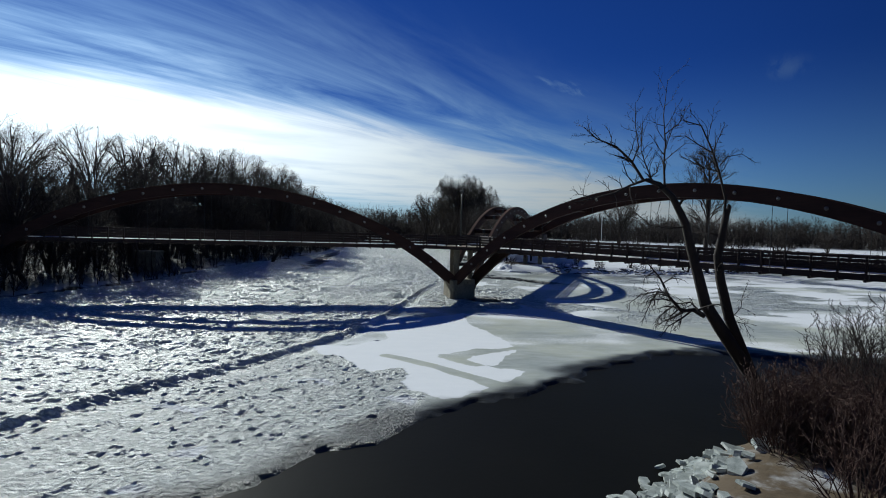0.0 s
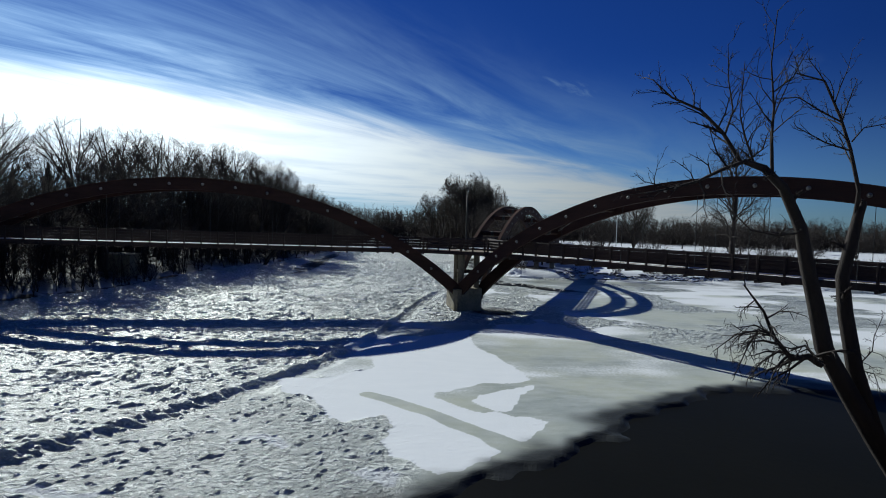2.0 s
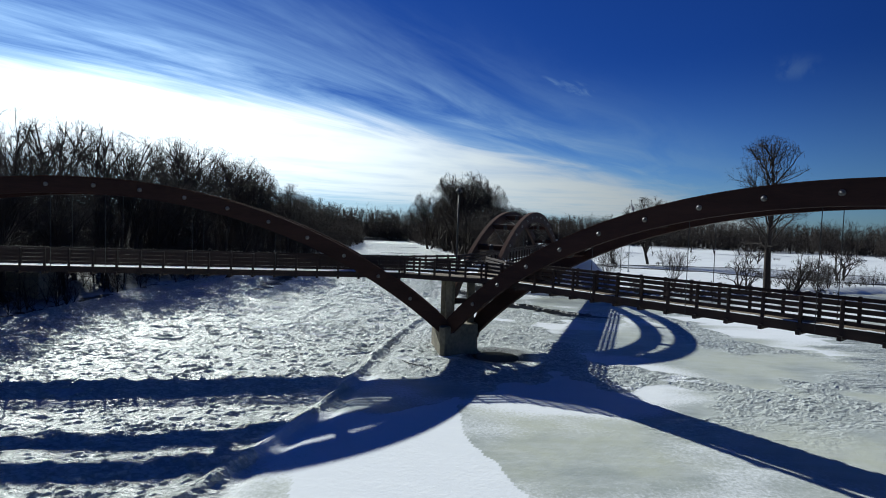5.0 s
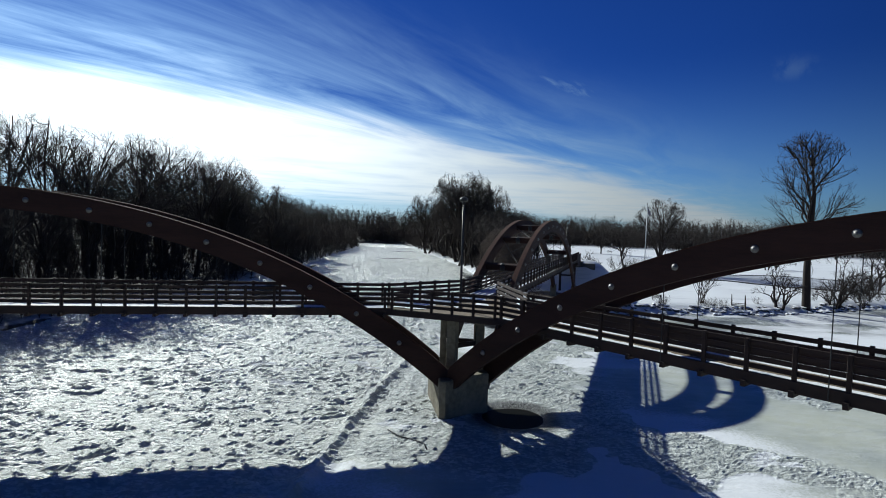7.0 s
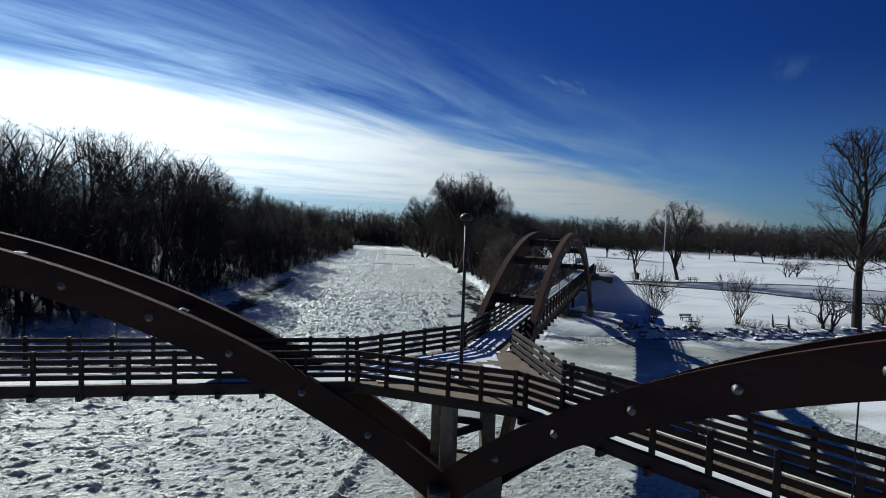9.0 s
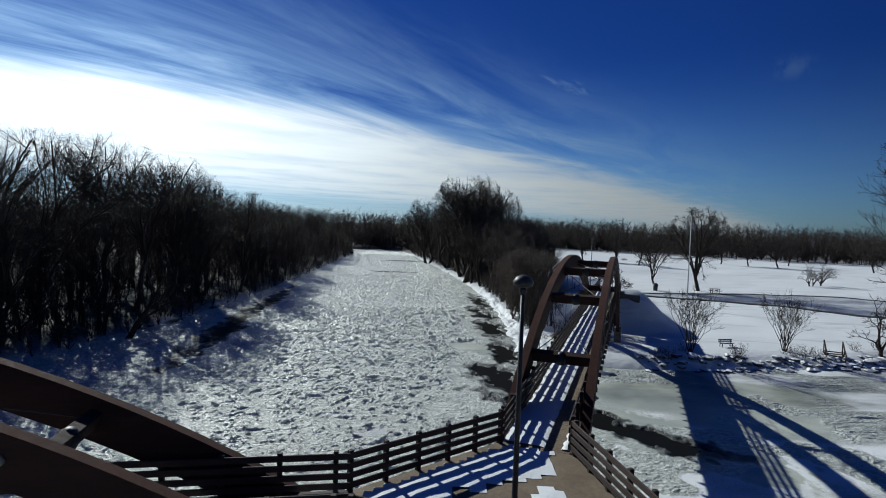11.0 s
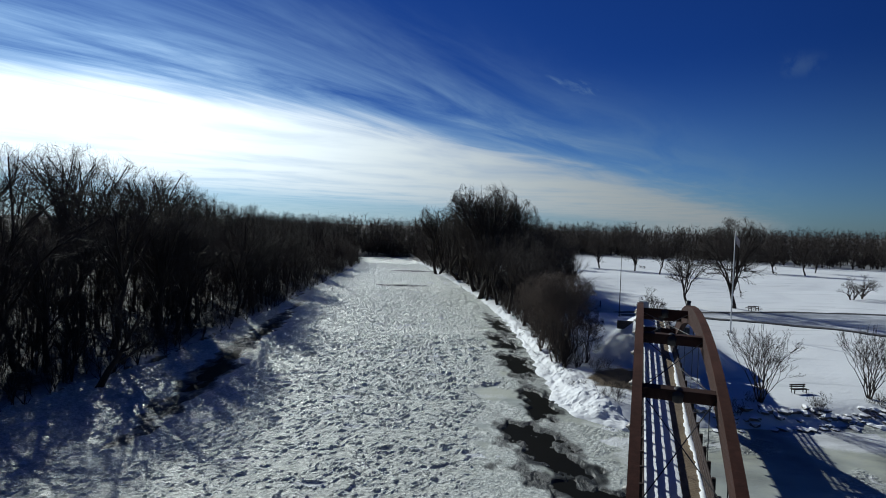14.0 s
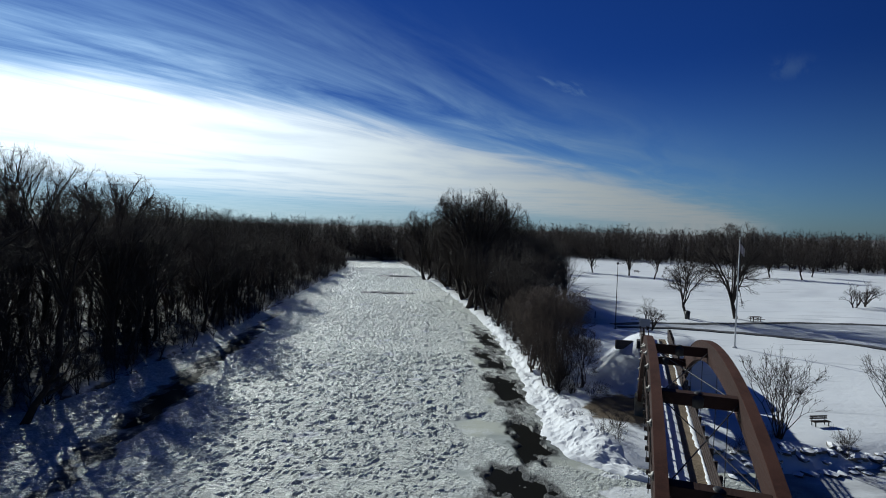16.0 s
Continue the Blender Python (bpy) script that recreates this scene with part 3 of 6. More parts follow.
    wet = np.maximum(wet, 0.42 * step(y, 80, 86) * step(x, 9, 14) * step(d, 0.2, 1.0) * (0.6 + wob))
    wet = np.maximum(wet, 0.55 * step(x, 4.5, 6.5) * step(y, 84, 90) * (0.75 + wob) * step(150 - y, 0, 20))
    z = z * (1 - 0.9 * step(pool, -2.4, -0.2)) + 0.02 - 0.24 * step(pool, -0.5, 0.5)
    return z, {"snow": snow, "wet": wet, "rough": np.clip(rough + rubble * 0.75, 0, 1), "crush": np.clip(rubble, 0, 1)}, (pool < 0.9) & (d > -1.6)


ice_u = np.concatenate([np.arange(-14, -3, 1.0), np.linspace(-3, 12, 70)[:-1], np.linspace(12, 68, 400)[:-1], [68, 68.4, 69, 70], np.arange(71.5, 110, 1.5), np.arange(110, 480, 8.0)])
ice_y = np.concatenate([np.arange(-12, 12, 0.8), np.arange(12, 46, 0.145), np.arange(46, 92, 0.15), np.arange(92, 130, 0.2), np.arange(130, 180, 0.34), np.arange(180, 310, 0.75)])


def fan(u, y):
    """Columns of the ice sheet that follow the left bank and close up where the river narrows."""
    left = np.interp(y, [-12, 30, 52, 68, 90, 112, 135, 215, 262, 300], [-62, -50, -43, -38, -37, -32, -31, -34, -35, -48])
    wide = np.interp(y, [-12, 60, 100, 135, 200], [1.15, 1.0, 0.92, 0.66, 0.6])
    return left + np.where(u > 0, np.minimum(u, 68) * wide, u) + np.maximum(u - 68, 0)


river_ice = grid_mesh("river_ice", ice_u, ice_y, ICE, fill_ice, False, fan)
tagged(river_ice, "jumbled and slushy frozen river ice with snow patches", "ice", kind="structure")
water = new("water", mesh_of("water", [(-110, -60, -0.13), (420, -60, -0.13), (420, 335, -0.13), (-110, 335, -0.13)], [(0, 1, 2, 3)], WATER))
tagged(water, "dark open river water beside the ice edge", "water", kind="structure")


def ground_at(x, y):
    return float(bank_height(np.array([float(x)]), np.array([float(y)]))[0][0])


# ---------------------------------------------------------------- the three-legged footbridge
HUB = (2.0, 61.2)
LEGS = (-50.0, 190.0, 71.0)
SINK = {-50.0: 0.0, 190.0: 0.0, 71.0: -0.5}
ARC_S, ARC_R, ARC_Z = 25.0, 36.2, -25.15
RIB_W, RIB_D, RIB_OFF = 0.30, 1.02, 1.40
DECK_Z, LEG_END, HUB_CUT, RAIL_OFF = 5.78, 56.5, 3.0, 1.16
LEG_START = (HUB_CUT - RAIL_OFF * math.sin(radians(60))) / math.cos(radians(60))

bridge = new("footbridge")
bridge.location = (HUB[0], HUB[1], 0)
tagged(bridge, "brown timber footbridge with three arched legs meeting over the river", "bridge")


def arc_point(a, r):
    return ARC_S + r * math.sin(a), ARC_Z + r * math.cos(a)


def arc_strip(name, a0, a1, n, r0, r1, y0, y1, mat):
    """A bent beam along the arch between two radii and two offsets."""
    verts, faces = [], []
    for i in range(n + 1):
        a = a0 + (a1 - a0) * i / n
        (s0, z0), (s1, z1) = arc_point(a, r0), arc_point(a, r1)
        verts += [(s0, y0, z0), (s0, y1, z0), (s1, y1, z1), (s1, y0, z1)]
    for i in range(n):
        for k in range(4):
            a, b = 4 * i + k, 4 * i + (k + 1) % 4
            faces.append((a, a + 4, b + 4, b))
    faces += [(0, 1, 2, 3), tuple(4 * n + k for k in (3, 2, 1, 0))]
    return mesh_of(name, verts, faces, mat)


A0, A1 = -math.asin(24.2 / ARC_R), math.asin(23.2 / ARC_R)
rib_mesh = arc_strip("rib", A0, A1, 56, ARC_R - RIB_D / 2, ARC_R + RIB_D / 2, -RIB_W / 2, RIB_W / 2, GLULAM)
cap_mesh = arc_strip("cap_board", A0 + 0.02, A1 - 0.02, 56, ARC_R + RIB_D / 2 + 0.003, ARC_R + RIB_D / 2 + 0.03, -RIB_W / 2 - 0.02, RIB_W / 2 + 0.02, CAPBOARD)
bolt_mesh = lathe("bolt_plate", [(0.13, 0), (0.13, 0.03), (0.10, 0.07), (0.05, 0.09), (0.04, 0.15), (0.01, 0.16)], 10, STEEL)
bolt_angles = [-0.254 + 0.076 * i for i in range(-5, 13)]
BRACES = (10.2, 15.5, 20.8, 29.2, 34.5, 39.8)


def angle_at(s):
    return math.asin((s - ARC_S) / ARC_R)


brace_mesh = boxes("cross_brace", [((0, 0, 0), (0.30, 2 * RIB_OFF - RIB_W, 0.46), 0)], GLULAM, 0.012)
knob_mesh = lathe("rod_hub", [(0.05, -0.3), (0.24, -0.24), (0.26, 0.1), (0.1, 0.27)], 10, DARKSTEEL)
girder_mesh = boxes("girder", [(((LEG_START + LEG_END) / 2, 0, DECK_Z - 0.155), (LEG_END - LEG_START, 0.16, 0.39), 0)], TIMBER, 0.01)
stringer_mesh = boxes("stringer", [(((LEG_START + LEG_END) / 2, 0, DECK_Z - 0.19), (LEG_END - LEG_START, 0.14, 0.26), 0)], TIMBER)
POST_STEP, POST_N = 1.42, 37
post_mesh = boxes("rail_post", [((0, 0, 0.40), (0.13, 0.13, 1.48), 0)], TIMBER, 0.012)
RAILS = (0.24, 0.50, 0.76, 1.02)
rail_mesh = boxes("rail", [(((LEG_START + LEG_END) / 2, 0, 0), (LEG_END - LEG_START, 0.05, 0.165), 0)], TIMBER, 0.008)
top_mesh = boxes("top_rail", [(((LEG_START + LEG_END) / 2, 0, 0), (LEG_END - LEG_START, 0.2, 0.05), 0)], TIMBER, 0.008)
joist_mesh = boxes("joist", [((0, 0, DECK_Z - 0.35), (0.15, 2 * RAIL_OFF + 0.5, 0.2), 0)], TIMBER)
plank_items = [((LEG_START + 0.16 * (i + 0.5), 0, DECK_Z - 0.02 + 0.004 * random.random()), (0.148, 2 * RAIL_OFF + 0.16, 0.05), 0) for i in range(int((LEG_END - LEG_START) / 0.16))]
deck_mesh = boxes("deck", plank_items, DECKWOOD)


def snow_strip(name, y0, y1, seed):
    """Trodden snow on the boards between two offsets, thin and ragged at its edges."""
    n = 240
    verts, faces = [], []
    rs = random.Random(seed)
    for i in range(n + 1):
        s = LEG_START + 0.2 + (LEG_END - LEG_START - 0.4) * i / n
        w0, w1 = (rs.random() - 0.5) * 0.10, (rs.random() - 0.5) * 0.10
        wave = 0.06 * math.sin(s * 0.7 + seed)
        h = DECK_Z + 0.035 + 0.02 * rs.random()
        a, b = y0 + w0 * 0.4, y1 + w1 + wave
        verts += [(s, a, DECK_Z + 0.008), (s, a + (b - a) * 0.12, h), (s, b - (b - a) * 0.12, h), (s, b, DECK_Z + 0.008)]
    for i in range(n):
        for k in range(3):
            faces.append((4 * i + k, 4 * i + 4 + k, 4 * i + 5 + k, 4 * i + 1 + k))
    return mesh_of(name, verts, faces, SNOW, True)



def rod(p0, p1, r):
    v, f = [], []
    tube([p0, p1], [r, r], 6, v, f)
    return mesh_of("rod", v, f, DARKSTEEL)


hanger_meshes = [(s, rod((s, 0, DECK_Z - 0.3), (s, 0, ARC_Z + math.sqrt((ARC_R - 0.4) ** 2 - (s - ARC_S) ** 2)), 0.018)) for s in (12.8, 18.1, 23.4, 26.6, 31.9, 37.2)]
cross_rods = []
for s0, s1 in zip(BRACES[:-1], BRACES[1:]):
    q0, q1 = arc_point(angle_at(s0), ARC_R), arc_point(angle_at(s1), ARC_R)
    for y0, y1 in ((-1, 1), (1, -1)):
        cross_rods.append(rod((q0[0], y0 * 1.3, q0[1]), (q1[0], y1 * 1.3, q1[1]), 0.02))

snow_meshes = {-50.0: [snow_strip("deck_snow", -1.08, -0.78, 1), snow_strip("deck_snow", 0.55, 1.08, 2)], 190.0: [snow_strip("deck_snow", -1.06, 1.02, 3)], 71.0: [snow_strip("deck_snow", -0.28, 1.08, 4), snow_strip("deck_snow", -1.08, -0.9, 5)]}
shoe_mesh = boxes("arch_shoe", [((48.0, 0, 1.2), (1.2, 0.7, 2.6), 0)], CONCRETE, 0.05)
abut_mesh = boxes("abutment", [((56.9, 0, 3.5), (0.9, 3.4, 3.9), 0)], STONE, 0.05)
skirt_mesh = boxes("side_skirt", [((54.2, -1.33, 5.75), (5.2, 0.07, 1.9), 0), ((54.2, 1.33, 5.75), (5.2, 0.07, 1.9), 0)], TIMBER, 0.01)
trestle_mesh = boxes("trestle", [((51.8, -1.0, 3.4), (0.32, 0.32, 4.2), 0), ((51.8, 1.0, 3.4), (0.32, 0.32, 4.2), 0), ((51.8, 0, 5.28), (0.36, 2.9, 0.28), 0), ((51.8, 0, 3.6), (0.14, 2.3, 0.24), 0)], TIMBER, 0.015)

for az in LEGS:
    leg = Matrix.Rotation(radians(az), 4, "Z")
    for side in (-1, 1):
        rib = part("arch_rib", rib_mesh, bridge, leg @ Matrix.Translation((0, side * RIB_OFF, SINK[az])), "brown laminated timber arch rib")
        part("cap_board", cap_mesh, rib, None, "thin weathered cap board")
        for a in bolt_angles:
            s, z = arc_point(a, ARC_R)
            part("bolt_plate", bolt_mesh, rib, Matrix.Translation((s, side * RIB_W / 2, z)) @ Matrix.Rotation(-side * math.pi / 2, 4, "X"))
        for s, me in hanger_meshes:
            part("hanger_rod", me, bridge, leg @ Matrix.Translation((0, side * (RAIL_OFF + 0.22), 0)))
        part("girder", girder_mesh, bridge, leg @ Matrix.Translation((0, side * (RAIL_OFF + 0.02), 0)))
        for h in RAILS:
            part("rail", rail_mesh, bridge, leg @ Matrix.Translation((0, side * (RAIL_OFF - 0.09), DECK_Z + h)))
        for i in range(POST_N):
            part("rail_post", post_mesh, bridge, leg @ Matrix.Translation((LEG_START + 0.35 + POST_STEP * i, side * (RAIL_OFF + 0.0), DECK_Z)))
    part("stringer", stringer_mesh, bridge, leg)
    part("deck", deck_mesh, bridge, leg, "worn brown deck boards")
    for me in snow_meshes[az]:
        part("deck_snow", me, bridge, leg, "trodden snow on the boards")
    for i in range(0, POST_N):
        part("joist", joist_mesh, bridge, leg @ Matrix.Translation((LEG_START + 0.35 + POST_STEP * i, 0, 0)))
    for s in BRACES:
        a = angle_at(s)
        ps, pz = arc_point(a, ARC_R)
        b = part("cross_brace", brace_mesh, bridge, leg @ Matrix.Translation((ps, 0, pz + SINK[az])) @ Matrix.Rotation(a, 4, "Y"))
        part("rod_hub", knob_mesh, b)
    for me in cross_rods:
        part("cross_rod", me, bridge, leg @ Matrix.Translation((0, 0, SINK[az])))
    for side in (-1.4, 1.4):
        part("arch_shoe", shoe_mesh, bridge, leg @ Matrix.Translation((0, side, 0)), "grey concrete arch footing")
    part("abutment", abut_mesh, bridge, leg, "grey concrete abutment")
    part("trestle", trestle_mesh, bridge, leg)
    part("side_skirt", skirt_mesh, bridge, leg)

# the hub: a six-sided platform, railed along its three short sides
corners = []
for az in LEGS:
    d, n = Vector((math.cos(radians(az)), math.sin(radians(az)))), Vector((-math.sin(radians(az)), math.cos(radians(az))))
    corners += [d * LEG_START - n * (RAIL_OFF + 0.08), d * LEG_START + n * (RAIL_OFF + 0.08)]
corners.sort(key=lambda c: math.atan2(c.y, c.x))
hub_verts = [(c.x, c.y, DECK_Z + 0.003) for c in corners] + [(c.x, c.y, DECK_Z - 0.22) for c in corners]
hub_faces = [tuple(range(6)), tuple(reversed(range(6, 12)))] + [(i, i + 6, (i + 1) % 6 + 6, (i + 1) % 6) for i in range(6)]
part("hub_platform", mesh_of("hub_platform", hub_verts, hub_faces, DECKWOOD), bridge, None, "brown boarded six-sided platform")
for az in (250.0, 130.2, 10.2):
    turn = Matrix.Rotation(radians(az), 4, "Z")
    width = 2 * (LEG_START * math.sin(radians(60)) - RAIL_OFF * math.cos(radians(60)))
    for h in RAILS:
        part("rail", boxes("hub_rail", [((HUB_CUT - 0.06, 0, DECK_Z + h), (0.05, width + 0.1, 0.165), 0)], TIMBER, 0.008), bridge, turn)
    part("girder", boxes("hub_girder", [((HUB_CUT + 0.05, 0, DECK_Z - 0.19), (0.16, width + 0.2, 0.30), 0)], TIMBER, 0.01), bridge, turn)
    for k in range(6):
        part("rail_post", post_mesh, bridge, turn @ Matrix.Translation((HUB_CUT + 0.03, (k / 5 - 0.5) * (width - 0.1), DECK_Z)))

def hub_snow():
    """Trodden snow on the side of the platform away from the worn track."""
    n, verts, faces, keep = 36, [], [], {}
    for i in range(n + 1):
        for j in range(n + 1):
            x, y = -4.2 + 8.4 * i / n, -4.2 + 8.4 * j / n
            inside = all(x * math.cos(radians(a)) + y * math.sin(radians(a)) < HUB_CUT - 0.16 for a in (250.0, 130.2, 10.2)) and all(x * math.cos(radians(a)) + y * math.sin(radians(a)) < LEG_START for a in LEGS)
            worn = -0.55 * x + 0.6 * y + 2.2 * noise.noise((x * 0.9, y * 0.9, 1.7)) + 0.9 * noise.noise((x * 2.7, y * 2.7, 4.0))
            if inside and worn > -0.1:
                keep[i, j] = len(verts)
                verts.append((x, y, DECK_Z + 0.012 + min(0.05, 0.03 * (worn + 0.1)) + 0.012 * noise.noise((x * 4, y * 4, 0))))
    for i, j in keep:
        q = [(i, j), (i + 1, j), (i + 1, j + 1), (i, j + 1)]
        if all(c in keep for c in q):
            faces.append(tuple(keep[c] for c in q))
    return mesh_of("hub_snow", verts, faces, SNOW, True)


part("hub_snow", hub_snow(), bridge, None, "patchy trodden snow on the platform")

# the pier: a triangle with cut corners, its long faces square to the legs
def cut_corner(poly, az, reach):
    """The part of a convex outline that lies within reach along a direction."""
    d = Vector((math.cos(radians(az)), math.sin(radians(az))))
    out = []
    for p, q in zip(poly, poly[1:] + poly[:1]):
        a, c = p.dot(d) - reach, q.dot(d) - reach
        if a <= 0:
            out.append(p)
        if a * c < 0:
            out.append(p + (q - p) * (a / (a - c)))
    return out


pier_out = [Vector((math.cos(radians(a)), math.sin(radians(a)))) * 2.8 for a in (250.0, 370.0, 490.0)]
for az, reach in ((250.0, 2.5), (10.0, 1.62), (130.0, 2.45)):
    pier_out = cut_corner(pier_out, az, reach)
pv, pf = [], []
for k, z in ((1.0, -1.8), (1.0, 2.05), (0.96, 2.12)):
    pv += [(c.x * k, c.y * k, z) for c in pier_out]
for i in range(2):
    for k in range(6):
        pf.append((6 * i + k, 6 * i + (k + 1) % 6, 6 * i + 6 + (k + 1) % 6, 6 * i + 6 + k))
pf.append(tuple(range(12, 18)))
part("pier", mesh_of("pier", pv, pf, CONCRETE), bridge, None, "stained concrete pier with cut corners")
column_mesh = boxes("column", [((0, 0, 3.83), (0.52, 0.52, 3.5), 0)], CONCRETE, 0.03)
for az in (250.0, 130.0, 10.0):
    part("column", column_mesh, bridge, Matrix.Rotation(radians(az), 4, "Z") @ Matrix.Translation((1.15, 0, 0)), "square concrete column")
for az in LEGS:
    part("tie_beam", boxes("tie_beam", [((0.58, 0, 3.7), (0.16, 1.7, 0.26), 0)], TIMBER, 0.015), bridge, Matrix.Rotation(radians(az), 4, "Z"))


# lamp in the middle of the platform
def street_lamp(name, height, label, mat):
    lamp = new(name)
    v, f = [], []
    tube([(0, 0, 0), (0, 0, height * 0.5), (0, 0, height)], [0.075, 0.06, 0.045], 8, v, f)
    part("pole", mesh_of("pole", v, f, mat, True), lamp)
    part("base_plate", boxes("base_plate", [((0, 0, 0.02), (0.36, 0.36, 0.04), 0), ((0, 0, 0.10), (0.22, 0.22, 0.14), 0)], mat, 0.02), lamp)
    part("collar", lathe("collar", [(0.07, height - 0.02), (0.09, height + 0.08), (0.05, height + 0.16)], 10, mat), lamp)
    part("shade", lathe("shade", [(0.09, -0.13), (0.21, -0.10), (0.23, 0.0), (0.16, 0.10), (0.05, 0.15)], 14, mat), lamp, Matrix.Translation((0, 0, height + 0.26)))
    return tagged(lamp, label, "lamp post")


lamp = street_lamp("lamp_post", 5.68, "tall dark lamp post standing on the bridge platform", DARKSTEEL)
lamp.location = (HUB[0] - 0.05, HUB[1] - 1.55, DECK_Z + 0.006)
lamp.rotation_euler = (0, 0, radians(20))


# ---------------------------------------------------------------- trees
def prisms(name, p0, p1, r0, r1, mat):
    """Many thin three-sided tapered sticks in one mesh."""
    n = len(p0)
    d = p1 - p0
    d = d / np.maximum(np.linalg.norm(d, axis=1, keepdims=True), 1e-6)
    ref = np.where(np.abs(d[:, 2:3]) > 0.9, np.array([[1.0, 0, 0]]), np.array([[0, 0, 1.0]]))
    a = np.cross(d, ref)
    a /= np.maximum(np.linalg.norm(a, axis=1, keepdims=True), 1e-6)
    c = np.cross(d, a)
    blunt = r1 > 1e-4
    co, faces, at = [], [], 0
    for keep, ends in ((blunt, ((p0, r0), (p1, r1))), (~blunt, ((p0, r0),))):
        m = int(keep.sum())
        rings = [(p + (a * math.cos(2.1 * k) + c * math.sin(2.1 * k)) * r[:, None])[keep] for p, r in ends for k in range(3)]
        if len(ends) == 1:
            rings.append(p1[keep])
        size = len(rings)
        base = at + (np.arange(m) * size)[:, None]
        for k in range(3):
            q = (k + 1) % 3
            if size == 6:
                faces += [base + np.array([[k, q, 3 + q]]), base + np.array([[k, 3 + q, 3 + k]])]
            else:
                faces.append(base + np.array([[k, q, 3]]))
        co.append(np.stack(rings, 1).reshape(-1, 3))
        at += m * size
    co, tris = np.concatenate(co), np.concatenate(faces)
    me = bpy.data.meshes.new(name)
    me.vertices.add(len(co))
    me.vertices.foreach_set("co", co.ravel())
    me.loops.add(tris.size)
    me.loops.foreach_set("vertex_index", tris.ravel())
    me.polygons.add(len(tris))
    me.polygons.foreach_set("loop_start", np.arange(0, tris.size, 3))
    me.update(calc_edges=True)
    me.materials.append(mat)
    return me


class Tree:
    """A bare tree grown branch by branch: thick wood as tubes, fine twigs as sticks."""

    def __init__(self, seed, levels, twig, counts, droop=0.0, wander=0.2):
        self.rs, self.levels, self.twig, self.counts, self.droop, self.wander = random.Random(seed), levels, twig, counts, droop, wander
        self.wood, self.sticks, self.shrink = ([], []), [], 1.0

    def line(self, pts, rad, level, first=0.22, reach=None):
        """Lays one branch along the points and grows its side branches."""
        rs, n = self.rs, len(pts) - 1
        if level <= 1:
            tube(pts, rad, (7, 5)[level], *self.wood, cap=False)
        else:
            for i in range(n):
                self.sticks.append((pts[i], pts[i + 1], rad[i], rad[i + 1]))
        if level >= self.levels:
            return
        length = sum((b - a).length for a, b in zip(pts[:-1], pts[1:]))
        k = self.counts[min(level, len(self.counts) - 1)]
        for j in range(k):
            t = first + (1 - first) * (j + rs.random()) / k
            i = min(int(t * n), n - 1)
            base = pts[i].lerp(pts[i + 1], t * n - i)
            axis = (pts[i + 1] - pts[i]).normalized()
            side = Matrix.Rotation(rs.random() * 1.2 + j * 2.4, 3, axis) @ axis.orthogonal().normalized()
            tilt = radians(rs.uniform(26, 58))
            share = (1.05 - 0.55 * t) if level == 0 else (1.0 - 0.45 * t)
            ln = (reach if (level == 0 and reach) else length * 0.5 * self.shrink) * share * rs.uniform(0.7, 1.25)
            self.branch(base, (axis * math.cos(tilt) + side * math.sin(tilt)).normalized(), ln, max(self.twig, rad[i] * 0.55), level + 1)

    def branch(self, p, d, length, r, level, first=0.22, reach=None):
        rs = self.rs
        n = 1 if level and level >= self.levels else (6, 5, 3, 2, 1)[level]
        pts, rad = [p.copy()], [r]
        for i in range(n):
            push = Vector((rs.gauss(0, 1), rs.gauss(0, 1), rs.gauss(0, 1))) * (0.08 if level == 0 else self.wander)
            d = (d + push + Vector((0, 0, (0.10 if level else 0.05) - self.droop * (level > 1)))).normalized()
            pts.append(pts[-1] + d * (length / n))
            rad.append(max(self.twig * 0.5, r * (1 - 0.75 * (i + 1) / n)))
        if level >= self.levels:
            rad[-1] = 0.0
        self.line(pts, rad, level, first, reach)

    def build(self, name, label, category, group="", wood_mat=None, twig_mat=None):
        ob = new(name)
        part("trunk", mesh_of("trunk", *self.wood, wood_mat or BARK, True), ob)
        p0, p1 = np.array([s[0] for s in self.sticks]), np.array([s[1] for s in self.sticks])
        r0, r1 = np.array([s[2] for s in self.sticks]), np.array([s[3] for s in self.sticks])
        part("crown", prisms("crown", p0, p1, r0, r1, twig_mat or TWIG), ob)
        return tagged(ob, label, category, group)


def tree(name, label, category, seed, height, spread, trunk_r, levels=4, twig=0.02, counts=(10, 7, 5, 4), first=0.25, stems=1, splay=0.28, lean=(0, 0), droop=0.0, group="", wander=0.12, wood_mat=None, twig_mat=None):
    """height: of the trunk's own line; the crown rises above it."""
    t = Tree(seed, levels, twig, counts, droop, wander)
    for s in range(stems):
        a = s * 2.4 + t.rs.random()
        off = 0.0 if stems == 1 else (0.25 + 0.15 * t.rs.random()) * min(1.0, trunk_r * 8)
        k = splay if stems > 1 else 0.03
        d = Vector((lean[0] + k * math.cos(a) * t.rs.uniform(0.4, 1.4), lean[1] + k * math.sin(a) * t.rs.uniform(0.4, 1.4), 1)).normalized()
        t.branch(Vector((off * math.cos(a), off * math.sin(a), -0.4)), d, height * (1 if stems == 1 else t.rs.uniform(0.75, 1.0)), trunk_r, 0, first, spread)
    return t.build(name, label, category, group, wood_mat, twig_mat)


